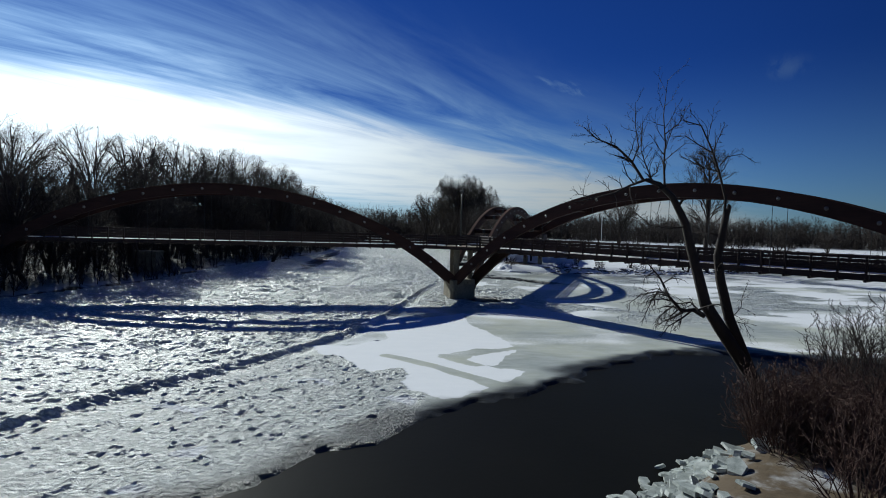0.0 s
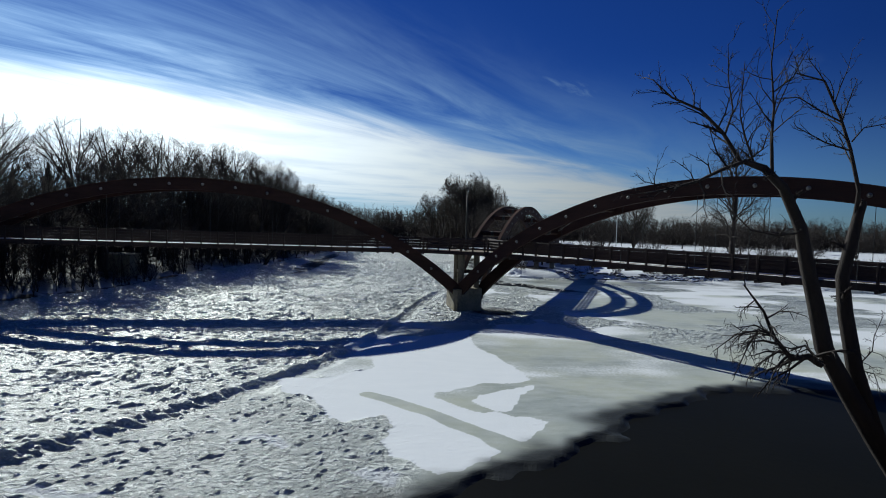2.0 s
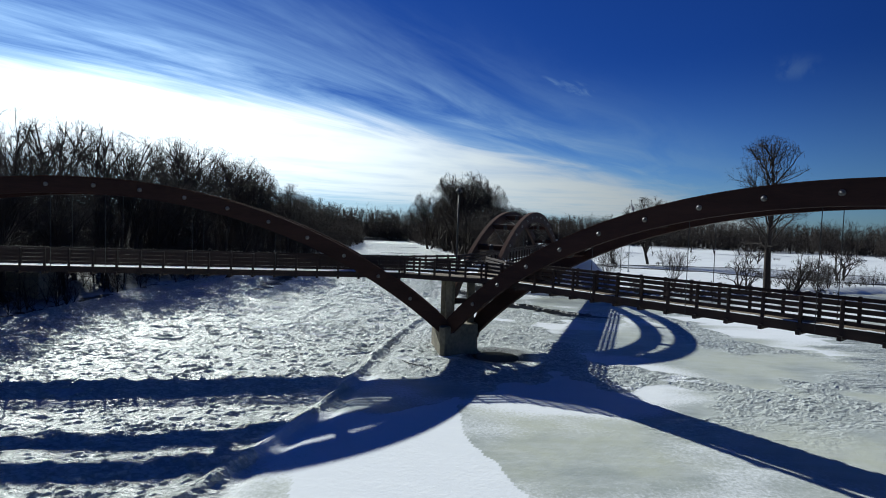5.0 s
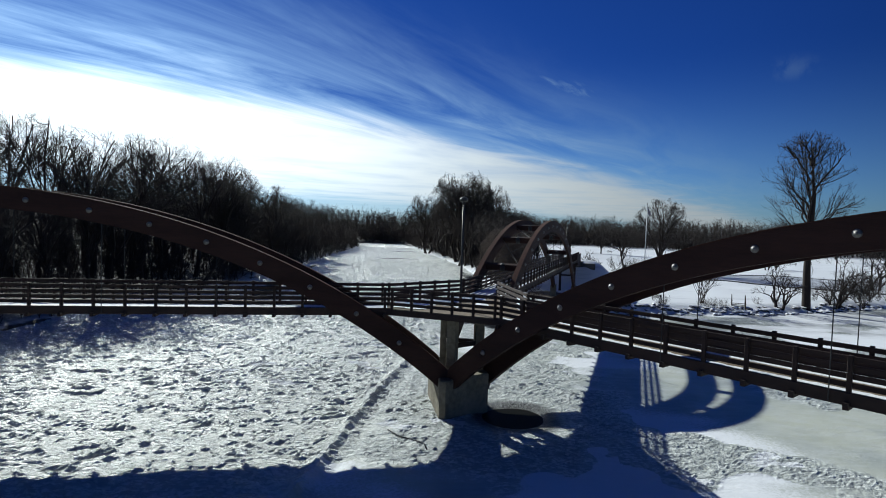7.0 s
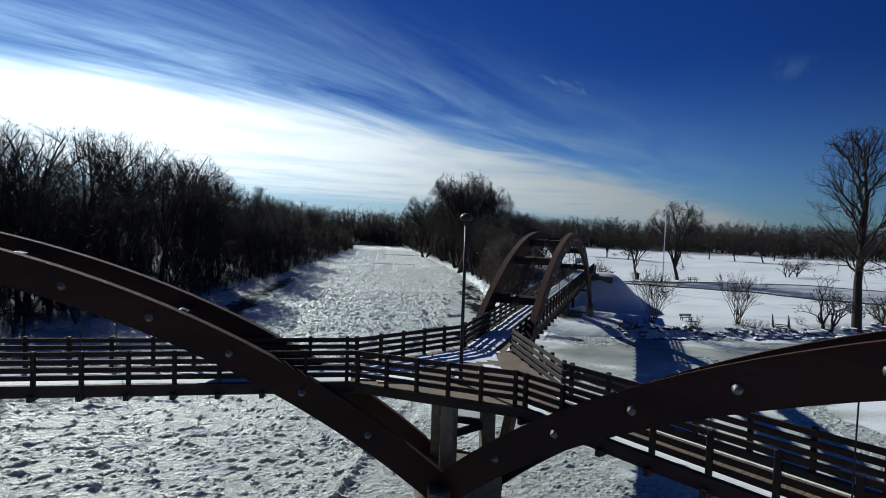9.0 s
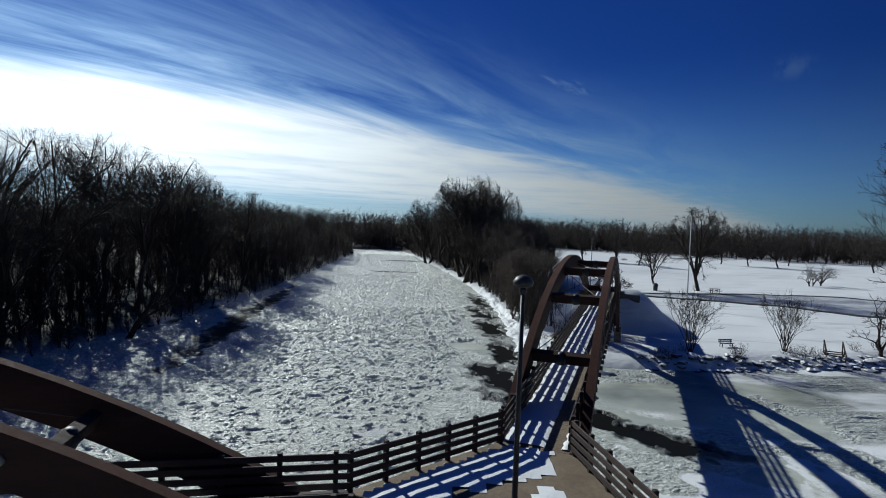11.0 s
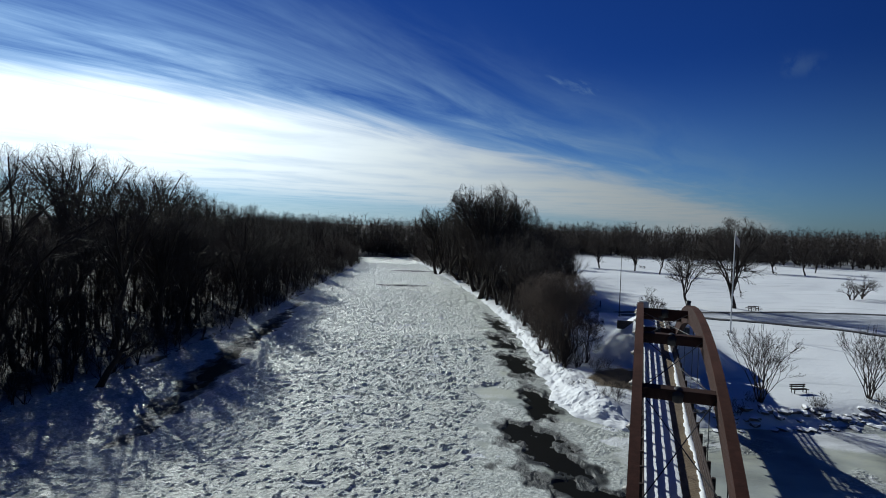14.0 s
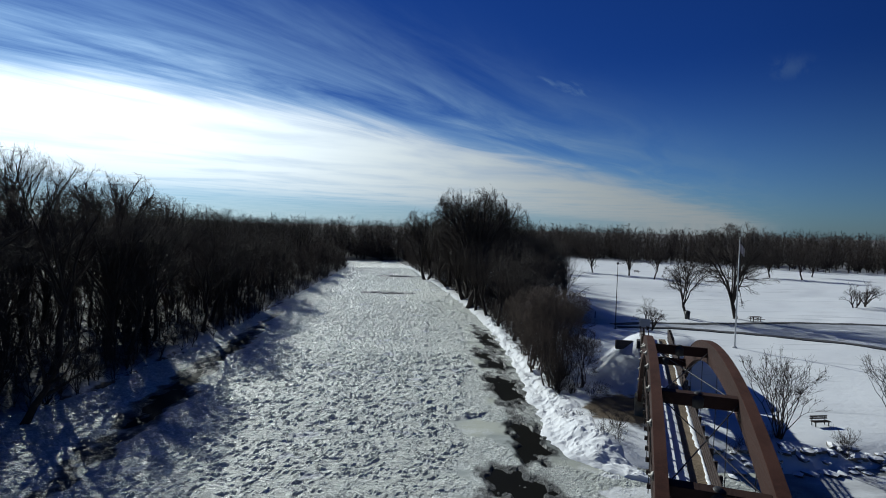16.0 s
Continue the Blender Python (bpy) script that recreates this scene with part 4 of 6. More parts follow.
def fork_tree(name, label, category, seed, height, trunk_r, fork=0.28, levels=7, open_angle=0.5, stems=1, splay=0.3, twig=0.015, fuzz=2, rise=0.06, group="", wood_mat=None, twig_mat=None, narrow=1.0):
    """A bare tree that forks again and again into a rounded crown edged with fine twigs."""
    t = Tree(seed, levels, twig, ())
    rs = t.rs
    tubes = []

    def spray(p, d, length, r, deep):
        side = Vector((rs.gauss(0, 1), rs.gauss(0, 1), rs.gauss(0, 1)))
        d = (d + side * 0.38 + Vector((0, 0, rise))).normalized()
        tip = p + d * length * rs.uniform(0.7, 1.3)
        t.sticks.append((p, tip, r, 0.0))
        for q in range(deep):
            spray(p.lerp(tip, rs.uniform(0.25, 0.75)), d, length * 0.55, r * 0.8, 0)

    def grow(p, d, length, r, level):
        end_r = max(twig, r * 0.74)
        bend = Vector((rs.gauss(0, 1), rs.gauss(0, 1), rs.gauss(0, 0.6))) * 0.17
        mid = p + (d + bend).normalized() * length * 0.5
        d = (d - bend * 0.6 + Vector((0, 0, rise if level else 0))).normalized()
        tip = mid + d * length * 0.5
        if level <= 2:
            tubes.append(([p, mid, tip], [r * (1.25 if level == 0 else 1), (r + end_r) / 2, end_r], (8, 6, 5)[level]))
        elif level <= 4:
            t.sticks.extend([(p, mid, r, (r + end_r) / 2), (mid, tip, (r + end_r) / 2, end_r)])
        else:
            t.sticks.append((p, tip, r, end_r))
        if level >= max(3, levels - 2):
            for j in range(fuzz):
                at = rs.random()
                foot = p.lerp(mid, at * 2) if at < 0.5 else mid.lerp(tip, at * 2 - 1)
                out = Matrix.Rotation(rs.random() * 6.28, 3, d) @ d.orthogonal().normalized()
                spray(foot, (d + out * 0.8).normalized(), length * 0.7, twig, 1)
        if level == levels:
            for j in range(3):
                spray(tip, d, length * 0.8, twig, 1)
            return
        k = 3 if level == 0 or rs.random() < 0.25 else 2
        turn = rs.random() * 6.28
        for j in range(k):
            out = Matrix.Rotation(turn + 6.28 * j / k + rs.gauss(0, 0.3), 3, d) @ d.orthogonal().normalized()
            wide = open_angle * rs.uniform(0.35, 1.25) * (0.85 if level < 2 else 1.1)
            grow(tip, (d * math.cos(wide) + out * math.sin(wide)).normalized(), length * rs.uniform(0.60, 0.86) if level else length / max(fork, 0.05) * 0.27 * rs.uniform(0.8, 1.1), max(twig, end_r * rs.uniform(0.72, 0.9)), level + 1)

    for s in range(stems):
        a = s * 2.4 + rs.random()
        k = splay * rs.uniform(0.5, 1.3) if stems > 1 else 0.04
        off = 0.0 if stems == 1 else trunk_r * 1.2
        d = Vector((k * math.cos(a), k * math.sin(a), 1)).normalized()
        grow(Vector((off * math.cos(a), off * math.sin(a), -0.04 * height)), d, fork * height * rs.uniform(0.8, 1.1), trunk_r, 0)
    size = height / max(s[1].z for s in t.sticks)
    m = Matrix.Diagonal((size * narrow, size * narrow, size))
    t.sticks = [(m @ a, m @ c, r0, r1) for a, c, r0, r1 in t.sticks]
    for pts, rad, sides in tubes:
        tube([m @ q for q in pts], rad, sides, *t.wood, cap=False)
    return t.build(name, label, category, group, wood_mat, twig_mat)


def dome_tree(name, label, category, seed, height, wide, trunk_r, base=0.3, fork=0.3, limbs=9, counts=(7, 7, 7), twig=0.013, stems=1, lean=0.05, upright=0.5, group="", wood_mat=None, twig_mat=None, lobes=0.25, leader=False, growth=1.0):
    """A bare tree whose limbs curve up and out to a rounded, lumpy crown: trunk and limbs as tubes, the finer wood as sticks."""
    rg = np.random.RandomState(seed)
    ob = new(name)
    verts, faces, sticks = [], [], []
    mid = height * (base + (1 - base) * 0.42)
    knobs = rg.normal(0, 1, (7, 3))
    knobs /= np.linalg.norm(knobs, axis=1, keepdims=True)
    swell = rg.uniform(-lobes, lobes, 7)

    def shell(p, lo=0.97, hi=1.03):
        """Draws points that stick out of the crown back to its uneven surface."""
        q = p - np.array([0, 0, mid])
        half = np.where(q[:, 2] > 0, height - mid, mid - height * base * 0.75)
        q = q / np.stack([0 * half + wide, 0 * half + wide, half], -1)
        r = np.linalg.norm(q, axis=1) + 1e-9
        u = q / r[:, None]
        lim = (1 + (np.exp((u @ knobs.T - 1) * 5) * swell).sum(1)) * rg.uniform(lo, hi, len(p))
        q = u * np.minimum(r, lim)[:, None]
        return q * np.stack([0 * half + wide, 0 * half + wide, half], -1) + np.array([0, 0, mid])

    def bend(p0, p1, p2, n):
        t = np.linspace(0, 1, n + 1)[:, None, None]
        return (1 - t) ** 2 * p0 + 2 * t * (1 - t) * p1 + t**2 * p2

    starts, ends, ctrl, rads = [], [], [], []
    for k in range(stems):
        turn = rg.rand() * 6.28
        off = 0 if stems == 1 else trunk_r * 1.5
        foot = np.array([off * math.cos(turn + 2.4 * k), off * math.sin(turn + 2.4 * k), -0.04 * height])
        top = np.array([rg.normal(0, lean) * height + (0 if stems == 1 else wide * 0.2 * math.cos(turn + 2.4 * k)), rg.normal(0, lean) * height + (0 if stems == 1 else wide * 0.2 * math.sin(turn + 2.4 * k)), height * fork * rg.uniform(0.85, 1.1)])
        if leader:
            top = np.array([top[0], top[1], height * 0.93])
        line = [foot, foot * 0.7 + top * 0.3 + rg.normal(0, 0.012, 3) * height, foot * 0.3 + top * 0.7 + rg.normal(0, 0.012, 3) * height, top]
        end_r = trunk_r * (0.12 if leader else 0.72)
        tube(line, [trunk_r * 1.35, trunk_r, (trunk_r + end_r) / 2, end_r], 8, verts, faces, cap=True)
        n = max(2, limbs // stems)
        for j in range(n):
            az = turn + (j * 2.4 if stems == 1 else 6.283 * (j * stems + k + 0.5 * rg.rand()) / limbs)
            el = math.radians(rg.uniform(0, 30) + 50 * ((j + 0.5) / n if stems == 1 else rg.rand()))
            if leader:
                at = fork + (0.9 - fork) * (j + rg.rand()) / n
                p0 = foot + (top - foot) * at
            else:
                p0 = top - (top - foot) * (0.0 if j > n * 0.45 else rg.uniform(0.0, 0.30))
            goal = np.array([[math.cos(az) * math.cos(el) * wide * 1.2, math.sin(az) * math.cos(el) * wide * 1.2, mid + math.sin(el) * (height - mid) * 1.15]])
            if leader:
                reach = wide * rg.uniform(0.55, 1.05) * (1.25 - 0.95 * at)
                goal = np.array([[p0[0] + math.cos(az) * reach, p0[1] + math.sin(az) * reach, p0[2] + height * rg.uniform(0.14, 0.26)]])
            p2 = shell(goal, 0.88, 0.97)[0]
            span = np.linalg.norm(p2 - p0)
            p1 = p0 + (p2 - p0) * 0.45 + np.array([-math.cos(az) * 0.1, -math.sin(az) * 0.1, upright * 0.35]) * span * (0.35 if leader else 1) + rg.normal(0, 0.05, 3) * span
            starts.append(p0), ctrl.append(p1), ends.append(p2), rads.append(trunk_r * rg.uniform(0.34, 0.55) * (0.8 if leader else 1))
    p0, p1, p2, r = np.array(starts), np.array(ctrl), np.array(ends), np.array(rads)
    path = bend(p0, p1, p2, 6)
    path[1:-1] += rg.normal(0, 0.006, path[1:-1].shape) * height
    for j in range(len(p0)):
        tube(list(path[:, j]), [r[j] * (1 - 0.68 * i / 6) for i in range(7)], 5, verts, faces, cap=False)
    radius = [r * (1 - 0.68 * i / 6) for i in range(7)]
    for level, (count, reach) in enumerate(zip(counts, (0.30, 0.15, 0.075))):
        n_seg = len(path) - 1
        p, d, ln, rr = [], [], [], []
        for j in range(count):
            t = (0.28 if level == 0 else 0.12) + (0.99 - (0.28 if level == 0 else 0.12)) * (j + rg.rand(path.shape[1])) / count
            i = np.minimum((t * n_seg).astype(int), n_seg - 1)
            f = (t * n_seg - i)[:, None]
            cols = np.arange(path.shape[1])
            a, c = path[i, cols], path[i + 1, cols]
            at = a + (c - a) * f
            along = (c - a) / (np.linalg.norm(c - a, axis=1, keepdims=True) + 1e-9)
            out = at - np.array([0, 0, mid * 0.8])
            out /= np.linalg.norm(out, axis=1, keepdims=True) + 1e-9
            v = along * 0.8 + out * 0.45 + rg.normal(0, 0.62, at.shape) + np.array([0, 0, 0.10])
            v /= np.linalg.norm(v, axis=1, keepdims=True)
            p.append(at), d.append(v)
            ln.append(height * growth * reach * rg.uniform(0.55, 1.25, len(at)) * (1.15 - 0.55 * t))
            rr.append(np.maximum(np.array(radius)[i, cols] * 0.55, twig))
        p, d, ln, rr = np.concatenate(p), np.concatenate(d), np.concatenate(ln)[:, None], np.concatenate(rr)
        e = shell(p + d * ln, 0.94, 1.06)
        segs = (3, 2, 1)[level]
        c = p + (e - p) * 0.5 + np.array([0, 0, -0.08]) * ln + rg.normal(0, 0.07, p.shape) * ln
        path = bend(p, c, e, segs)
        last = level == len(counts) - 1
        radius = [np.maximum(rr * (1 - 0.7 * i / segs), twig * 0.8) for i in range(segs + 1)]
        for i in range(segs):
            sticks.append((path[i], path[i + 1], radius[i], radius[i + 1] if not last else 0 * rr))
    part("trunk", mesh_of("trunk", verts, faces, wood_mat or BARK, True), ob)
    part("crown", prisms("crown", *[np.concatenate([q[i] for q in sticks]) for i in range(4)], twig_mat or TWIG), ob)
    return tagged(ob, label, category, group)


def plant(ob, x, y, turn=0.0, size=1.0):
    ob.matrix_basis = pose(x, y, ground_at(x, y), 0, 0, turn)
    ob.scale = (size, size, size)
    return ob


def plant_copy(ob, x, y, turn, size):
    c = copy_thing(ob, pose(x, y, ground_at(x, y), 0, 0, turn))
    c.scale = (size, size, size)
    return c


def thicket(name, xs, ys, heights, limbs, twigs, fork, spread, limb_r, twig_r, seed, mat, label, category):
    """Woods or brush too dense to count: stems that open into rounded crowns of limbs and twigs, one object."""
    rg = np.random.RandomState(seed)
    n = len(xs)
    foot = np.stack([xs, ys, bank_height(xs, ys)[0] - 0.3], -1)
    lean = np.stack([rg.normal(0, 0.06, n), rg.normal(0, 0.06, n), np.ones(n)], -1)
    neck = foot + lean * (heights * fork)[:, None]
    p0, p1, r0, r1 = [foot], [neck], [limb_r * 1.9 + 0 * xs], [limb_r * 1.1 + 0 * xs]
    none = np.zeros(n)
    for k in range(limbs):
        a, el = (k + rg.rand(n)) * 2.4, np.radians(12 + 76 * rg.rand(n) ** 0.8)
        out = np.stack([np.cos(a) * np.cos(el) * spread, np.sin(a) * np.cos(el) * spread, np.sin(el) * (1 - fork)], -1)
        s = foot + (neck - foot) * rg.uniform(0.6, 1.0, n)[:, None]
        e = neck + out * (heights * rg.uniform(0.72, 0.92, n))[:, None]
        mid = (s + e) / 2 + np.stack([rg.normal(0, 0.03, n), rg.normal(0, 0.03, n), -0.03 + rg.normal(0, 0.02, n)], -1) * heights[:, None]
        p0 += [s, mid]
        p1 += [mid, e]
        r0 += [limb_r + none, limb_r * 0.6 + none]
        r1 += [limb_r * 0.6 + none, none]
        for q in range(twigs):
            f = rg.uniform(0.15, 1.0, n)[:, None]
            w = np.where(f < 0.5, s + (mid - s) * 2 * f, mid + (e - mid) * (2 * f - 1))
            d = out / np.linalg.norm(out, axis=1, keepdims=True) * 0.6 + np.stack([rg.normal(0, 0.6, n), rg.normal(0, 0.6, n), rg.normal(0.12, 0.5, n)], -1)
            d /= np.linalg.norm(d, axis=1, keepdims=True)
            tip = w + d * (heights * rg.uniform(0.09, 0.22, n))[:, None]
            away = np.linalg.norm((tip - foot)[:, :2], axis=1) / (heights * (spread + 0.12))
            roof = foot[:, 2] + heights * (1.02 - 0.30 * np.minimum(away, 1.3) ** 2) * rg.uniform(0.95, 1.04, n)
            tip[:, 2] = np.minimum(tip[:, 2], np.maximum(roof, w[:, 2] + 0.05))
            p0.append(w)
            p1.append(tip)
            r0.append(twig_r + none)
            r1.append(none)
    me = prisms(name, np.concatenate(p0), np.concatenate(p1), np.concatenate(r0), np.concatenate(r1), mat)
    return tagged(new(name, me), label, category, kind="stuff")


rs = random.Random(41)
LEFT_Y, LEFT_X = [30, 51, 66, 90, 112, 135, 170, 215, 262, 300], [-48, -40, -35.5, -35.5, -31, -30, -31, -33, -34, -48]
WOODS = "riverbank wood"
kinds = []
for i in range(6):
    kinds.append(dome_tree("bare_tree", "tall bare dark tree in the snowy riverbank wood", "tree", 100 + i, height=22.0, wide=rs.uniform(6.6, 8.2), trunk_r=rs.uniform(0.34, 0.46), base=rs.uniform(0.26, 0.36), fork=rs.uniform(0.26, 0.36), limbs=10, counts=(7, 6, 5), twig=0.011, upright=0.24, group=WOODS))
first_spots = [(-45, 119), (-39.5, 126), (-51, 110), (-53, 128), (-47.5, 95.5), (-57.5, 103)]
for k, (x, y), s in zip(kinds, first_spots, (1.03, 0.94, 0.98, 1.04, 0.95, 1.04)):
    plant(k, x, y, rs.uniform(0, 360), s)
# the tall trees that stand out of the wood, then its edge, which lowers along the river
for x, y, s in ((-36.5, 112, 0.86), (-35.5, 120, 0.85), (-36.5, 129, 0.80), (-38.5, 103, 0.88), (-41.5, 96, 0.78), (-69, 108, 1.12), (-62, 80, 0.95), (-74, 95, 1.0), (-64, 122, 1.06), (-58, 136, 1.02), (-49, 141, 0.96), (-43, 137, 0.84), (-66, 66, 0.85), (-77, 76, 0.98), (-44.5, 150, 0.84), (-51, 158, 0.86), (-41.5, 163, 0.76), (-47, 173, 0.78), (-42, 183, 0.72), (-49, 194, 0.76), (-43, 205, 0.7), (-50, 216, 0.74), (-44, 228, 0.7), (-46, 244, 0.72), (-58, 180, 0.84), (-62, 205, 0.84), (-60, 150, 0.92)):
    plant_copy(kinds[(int(y) * 7 + 2) % 6], x, y, rs.uniform(0, 360), s)
# half-grown trees between them and at the water's edge
for i in range(34):
    y = 62 + 120 * (i + rs.random()) / 34
    x = float(np.interp(y, LEFT_Y, LEFT_X)) - 3 - 17 * rs.random()
    plant_copy(kinds[(i * 5 + 1) % 6], x, y, rs.uniform(0, 360), rs.uniform(0.5, 0.74))
for i in range(12):
    y = 64 + 110 * (i + rs.random()) / 12
    x = float(np.interp(y, LEFT_Y, LEFT_X)) - 1.5 - 3.5 * rs.random()
    plant_copy(kinds[(i * 5 + 2) % 6], x, y, rs.uniform(0, 360), rs.uniform(0.42, 0.62))
for i in range(13):
    y = 40 + 32 * (i + rs.random()) / 13
    x = float(np.interp(y, LEFT_Y, LEFT_X)) - 3 - 9 * rs.random()
    plant_copy(kinds[(i * 5 + 4) % 6], x, y, rs.uniform(0, 360), rs.uniform(0.45, 0.62))
# dark trees that hang over the far shore
for x, y, s in ((10.5, 131, 0.46), (9.5, 137, 0.52), (12.5, 141, 0.56), (8.5, 146, 0.56), (11, 151, 0.62), (7.5, 157, 0.6), (12.5, 160, 0.66), (5.8, 164, 0.58), (14, 148, 0.5), (16.5, 155, 0.58), (19, 164, 0.62), (15.5, 168, 0.66), (21, 172, 0.62), (13.5, 136, 0.4)):
    plant_copy(kinds[int(y) % 6], x, y, rs.uniform(0, 360), s)
# one old tree leans out over the ice
leaner = tree("leaning_tree", "dark trunk leaning from the wooded bank over the ice", "tree", 131, height=9, spread=5, trunk_r=0.36, first=0.35, twig=0.02, counts=(7, 6, 5, 3), lean=(0.75, -0.25), group=WOODS)
plant(leaner, -32.5, 103, 0, 1.0)


def conifer(seed, height):
    rg = np.random.RandomState(seed)
    ob = new("spruce")
    v, f = [], []
    tube([(0, 0, -0.3), (0, 0, height * 0.5), (0, 0, height)], [0.2, 0.12, 0.02], 6, v, f)
    part("trunk", mesh_of("trunk", v, f, BARK, True), ob)
    n = 1500
    t = rg.rand(n) ** 0.8
    reach = (1 - t) * height * 0.2 * rg.uniform(0.6, 1.1, n) + 0.15
    a = rg.rand(n) * 2 * math.pi
    s = np.stack([0 * t, 0 * t, height * (0.08 + 0.9 * t)], -1)
    e = s + np.stack([np.cos(a) * reach, np.sin(a) * reach, -reach * rg.uniform(0.1, 0.5, n)], -1)
    part("needles", prisms("needles", s, e, 0.11 + 0 * t, 0.03 + 0.04 * rg.rand(n), CONIFER), ob)
    return tagged(ob, "narrow dark green spruce in the riverbank wood", "tree", "spruces")


spruce = conifer(5, 17)
plant(spruce, -62, 92, 0, 0.85)
for x, y, s in ((-57, 99, 0.7), (-66, 84, 0.72), (-55, 110, 0.85), (-74, 100, 0.85)):
    plant_copy(spruce, x, y, rs.uniform(0, 360), s)

rg = np.random.RandomState(12)
ys = 36 + 264 * rg.rand(1700) ** 1.2
xs = np.interp(ys, LEFT_Y, LEFT_X) - 0.8 - 34 * rg.rand(1700) ** 1.5
thicket("riverbank_brush", xs, ys, rg.uniform(2.5, 8, 1700), 5, 9, 0.12, 0.5, 0.035, 0.016, 3, TWIG, "dense bare brush under the riverbank trees", "brush")
ys = 30 + 290 * rg.rand(800) ** 1.3
xs = np.interp(ys, LEFT_Y, LEFT_X) - 2 - 40 * rg.rand(800) ** 1.25
thicket("riverbank_woods", xs, ys, 6.5 + 4 * rg.rand(800) + 0.10 * (np.interp(ys, LEFT_Y, LEFT_X) - xs), 8, 15, 0.22, 0.45, 0.07, 0.022, 14, TWIG, "dense bare dark woods behind the riverbank", "woods")
ys = rg.uniform(20, 420, 420)
xs = np.interp(ys, LEFT_Y, LEFT_X) - 45 - 70 * rg.rand(420)
thicket("left_far_woods", xs, ys, rg.uniform(13, 17, 420), 9, 15, 0.3, 0.42, 0.09, 0.028, 4, TWIG, "dense bare woods far behind the riverbank", "woods")
# woods that close the far end of the river and the park
px = rg.uniform(-160, 520, 1000)
py = np.interp(px, [-160, -60, -20, 30, 60, 160, 260, 520], [310, 296, 298, 320, 350, 290, 250, 200]) + 60 * rg.rand(1000) ** 1.2
thicket("far_woods", px, py, rg.uniform(15.5, 20.0, 1000), 8, 14, 0.16, 0.5, 0.10, 0.075, 6, TWIG, "bare brown woods along the far edge of the park", "woods")
px = rg.uniform(-60, 420, 900)
py = np.interp(px, [-160, -20, 60, 160, 260, 520], [330, 318, 350, 290, 250, 200]) + 12 + 40 * rg.rand(900)
thicket("far_underbrush", px, py, rg.uniform(6, 12, 900), 6, 8, 0.08, 0.6, 0.13, 0.12, 16, TWIG, "dark brush under the far woods", "brush")
px = rg.uniform(-300, 800, 700)
thicket("distant_woods", px, 420 + 120 * rg.rand(700) - 0.12 * np.maximum(px - 200, 0), rg.uniform(18, 22, 700), 6, 7, 0.15, 0.55, 0.26, 0.24, 7, TWIG, "bare woods on the skyline", "woods")
# brush along the far right-hand shore
ys = rg.uniform(112, 300, 900)
xs = np.interp(ys, [104, 118, 140, 170, 210, 262, 300], [8.2, 9, 7.5, 4, -3, -14, -20]) + 1.8 + 15 * rg.rand(900) ** 1.3 * np.clip((ys - 112) / 70, 0.12, 1)
thicket("shore_brush", xs, ys, rg.uniform(2.0, 6.5, 900), 6, 10, 0.1, 0.5, 0.03, 0.016, 8, TWIG, "bare brush crowding the far river shore", "brush")
hs = rg.uniform(9, 15, 240)
ys = rg.uniform(160, 300, 240)
xs = np.interp(ys, [140, 170, 210, 262, 300], [10, 7, 0, -11, -18]) + 2 + 26 * rg.rand(240) * np.clip((ys - 135) / 60, 0.3, 1)
thicket("shore_woods", xs, ys, hs, 10, 14, 0.25, 0.42, 0.08, 0.026, 9, TWIG, "bare woods behind the far river shore", "woods")

# brush that closes the river's far bend
xs, ys = rg.uniform(-64, 14, 330), rg.uniform(297, 320, 330)
ys = np.where(xs < -44, ys - 28, ys)
thicket("bend_brush", xs, ys, rg.uniform(4, 10, 330), 6, 12, 0.08, 0.55, 0.08, 0.06, 31, TWIG, "dark bare brush at the far bend of the river", "brush")

# brush along the park shore
xs = 56 + 74 * rg.rand(190)
ys = np.interp(xs, [42, 68, 120, 220], [100.5, 112, 128, 140]) + 2 + 7 * rg.rand(190)
thicket("park_shore_brush", xs, ys, rg.uniform(2.2, 5, 190), 7, 7, 0.1, 0.5, 0.02, 0.014, 21, TWIG, "bare brown brush along the park shore", "brush")

# the great tree clump on the far shore
clump = dome_tree("bare_tree", "broad bare tree at the far river shore", "tree", 210, height=23.5, wide=8.2, trunk_r=0.5, base=0.16, fork=0.18, limbs=18, counts=(7, 7, 6), twig=0.017, stems=2, group="far shore trees")
plant(clump, 4.5, 171, 20, 1.12)
for x, y, s in ((11.0, 177, 0.98), (-5.0, 222, 0.98), (6, 188, 1.06), (4.8, 179, 0.9), (17, 186, 0.72), (1.5, 201, 0.85)):
    plant_copy(clump, x, y, rs.uniform(0, 360), s)
for x, y, s in ((19, 173, 0.66), (0, 208, 0.7), (24, 194, 0.66), (5.5, 170, 0.6), (2.5, 192, 0.65)):
    plant_copy(kinds[int(y) % 6], x, y, rs.uniform(0, 360), s)

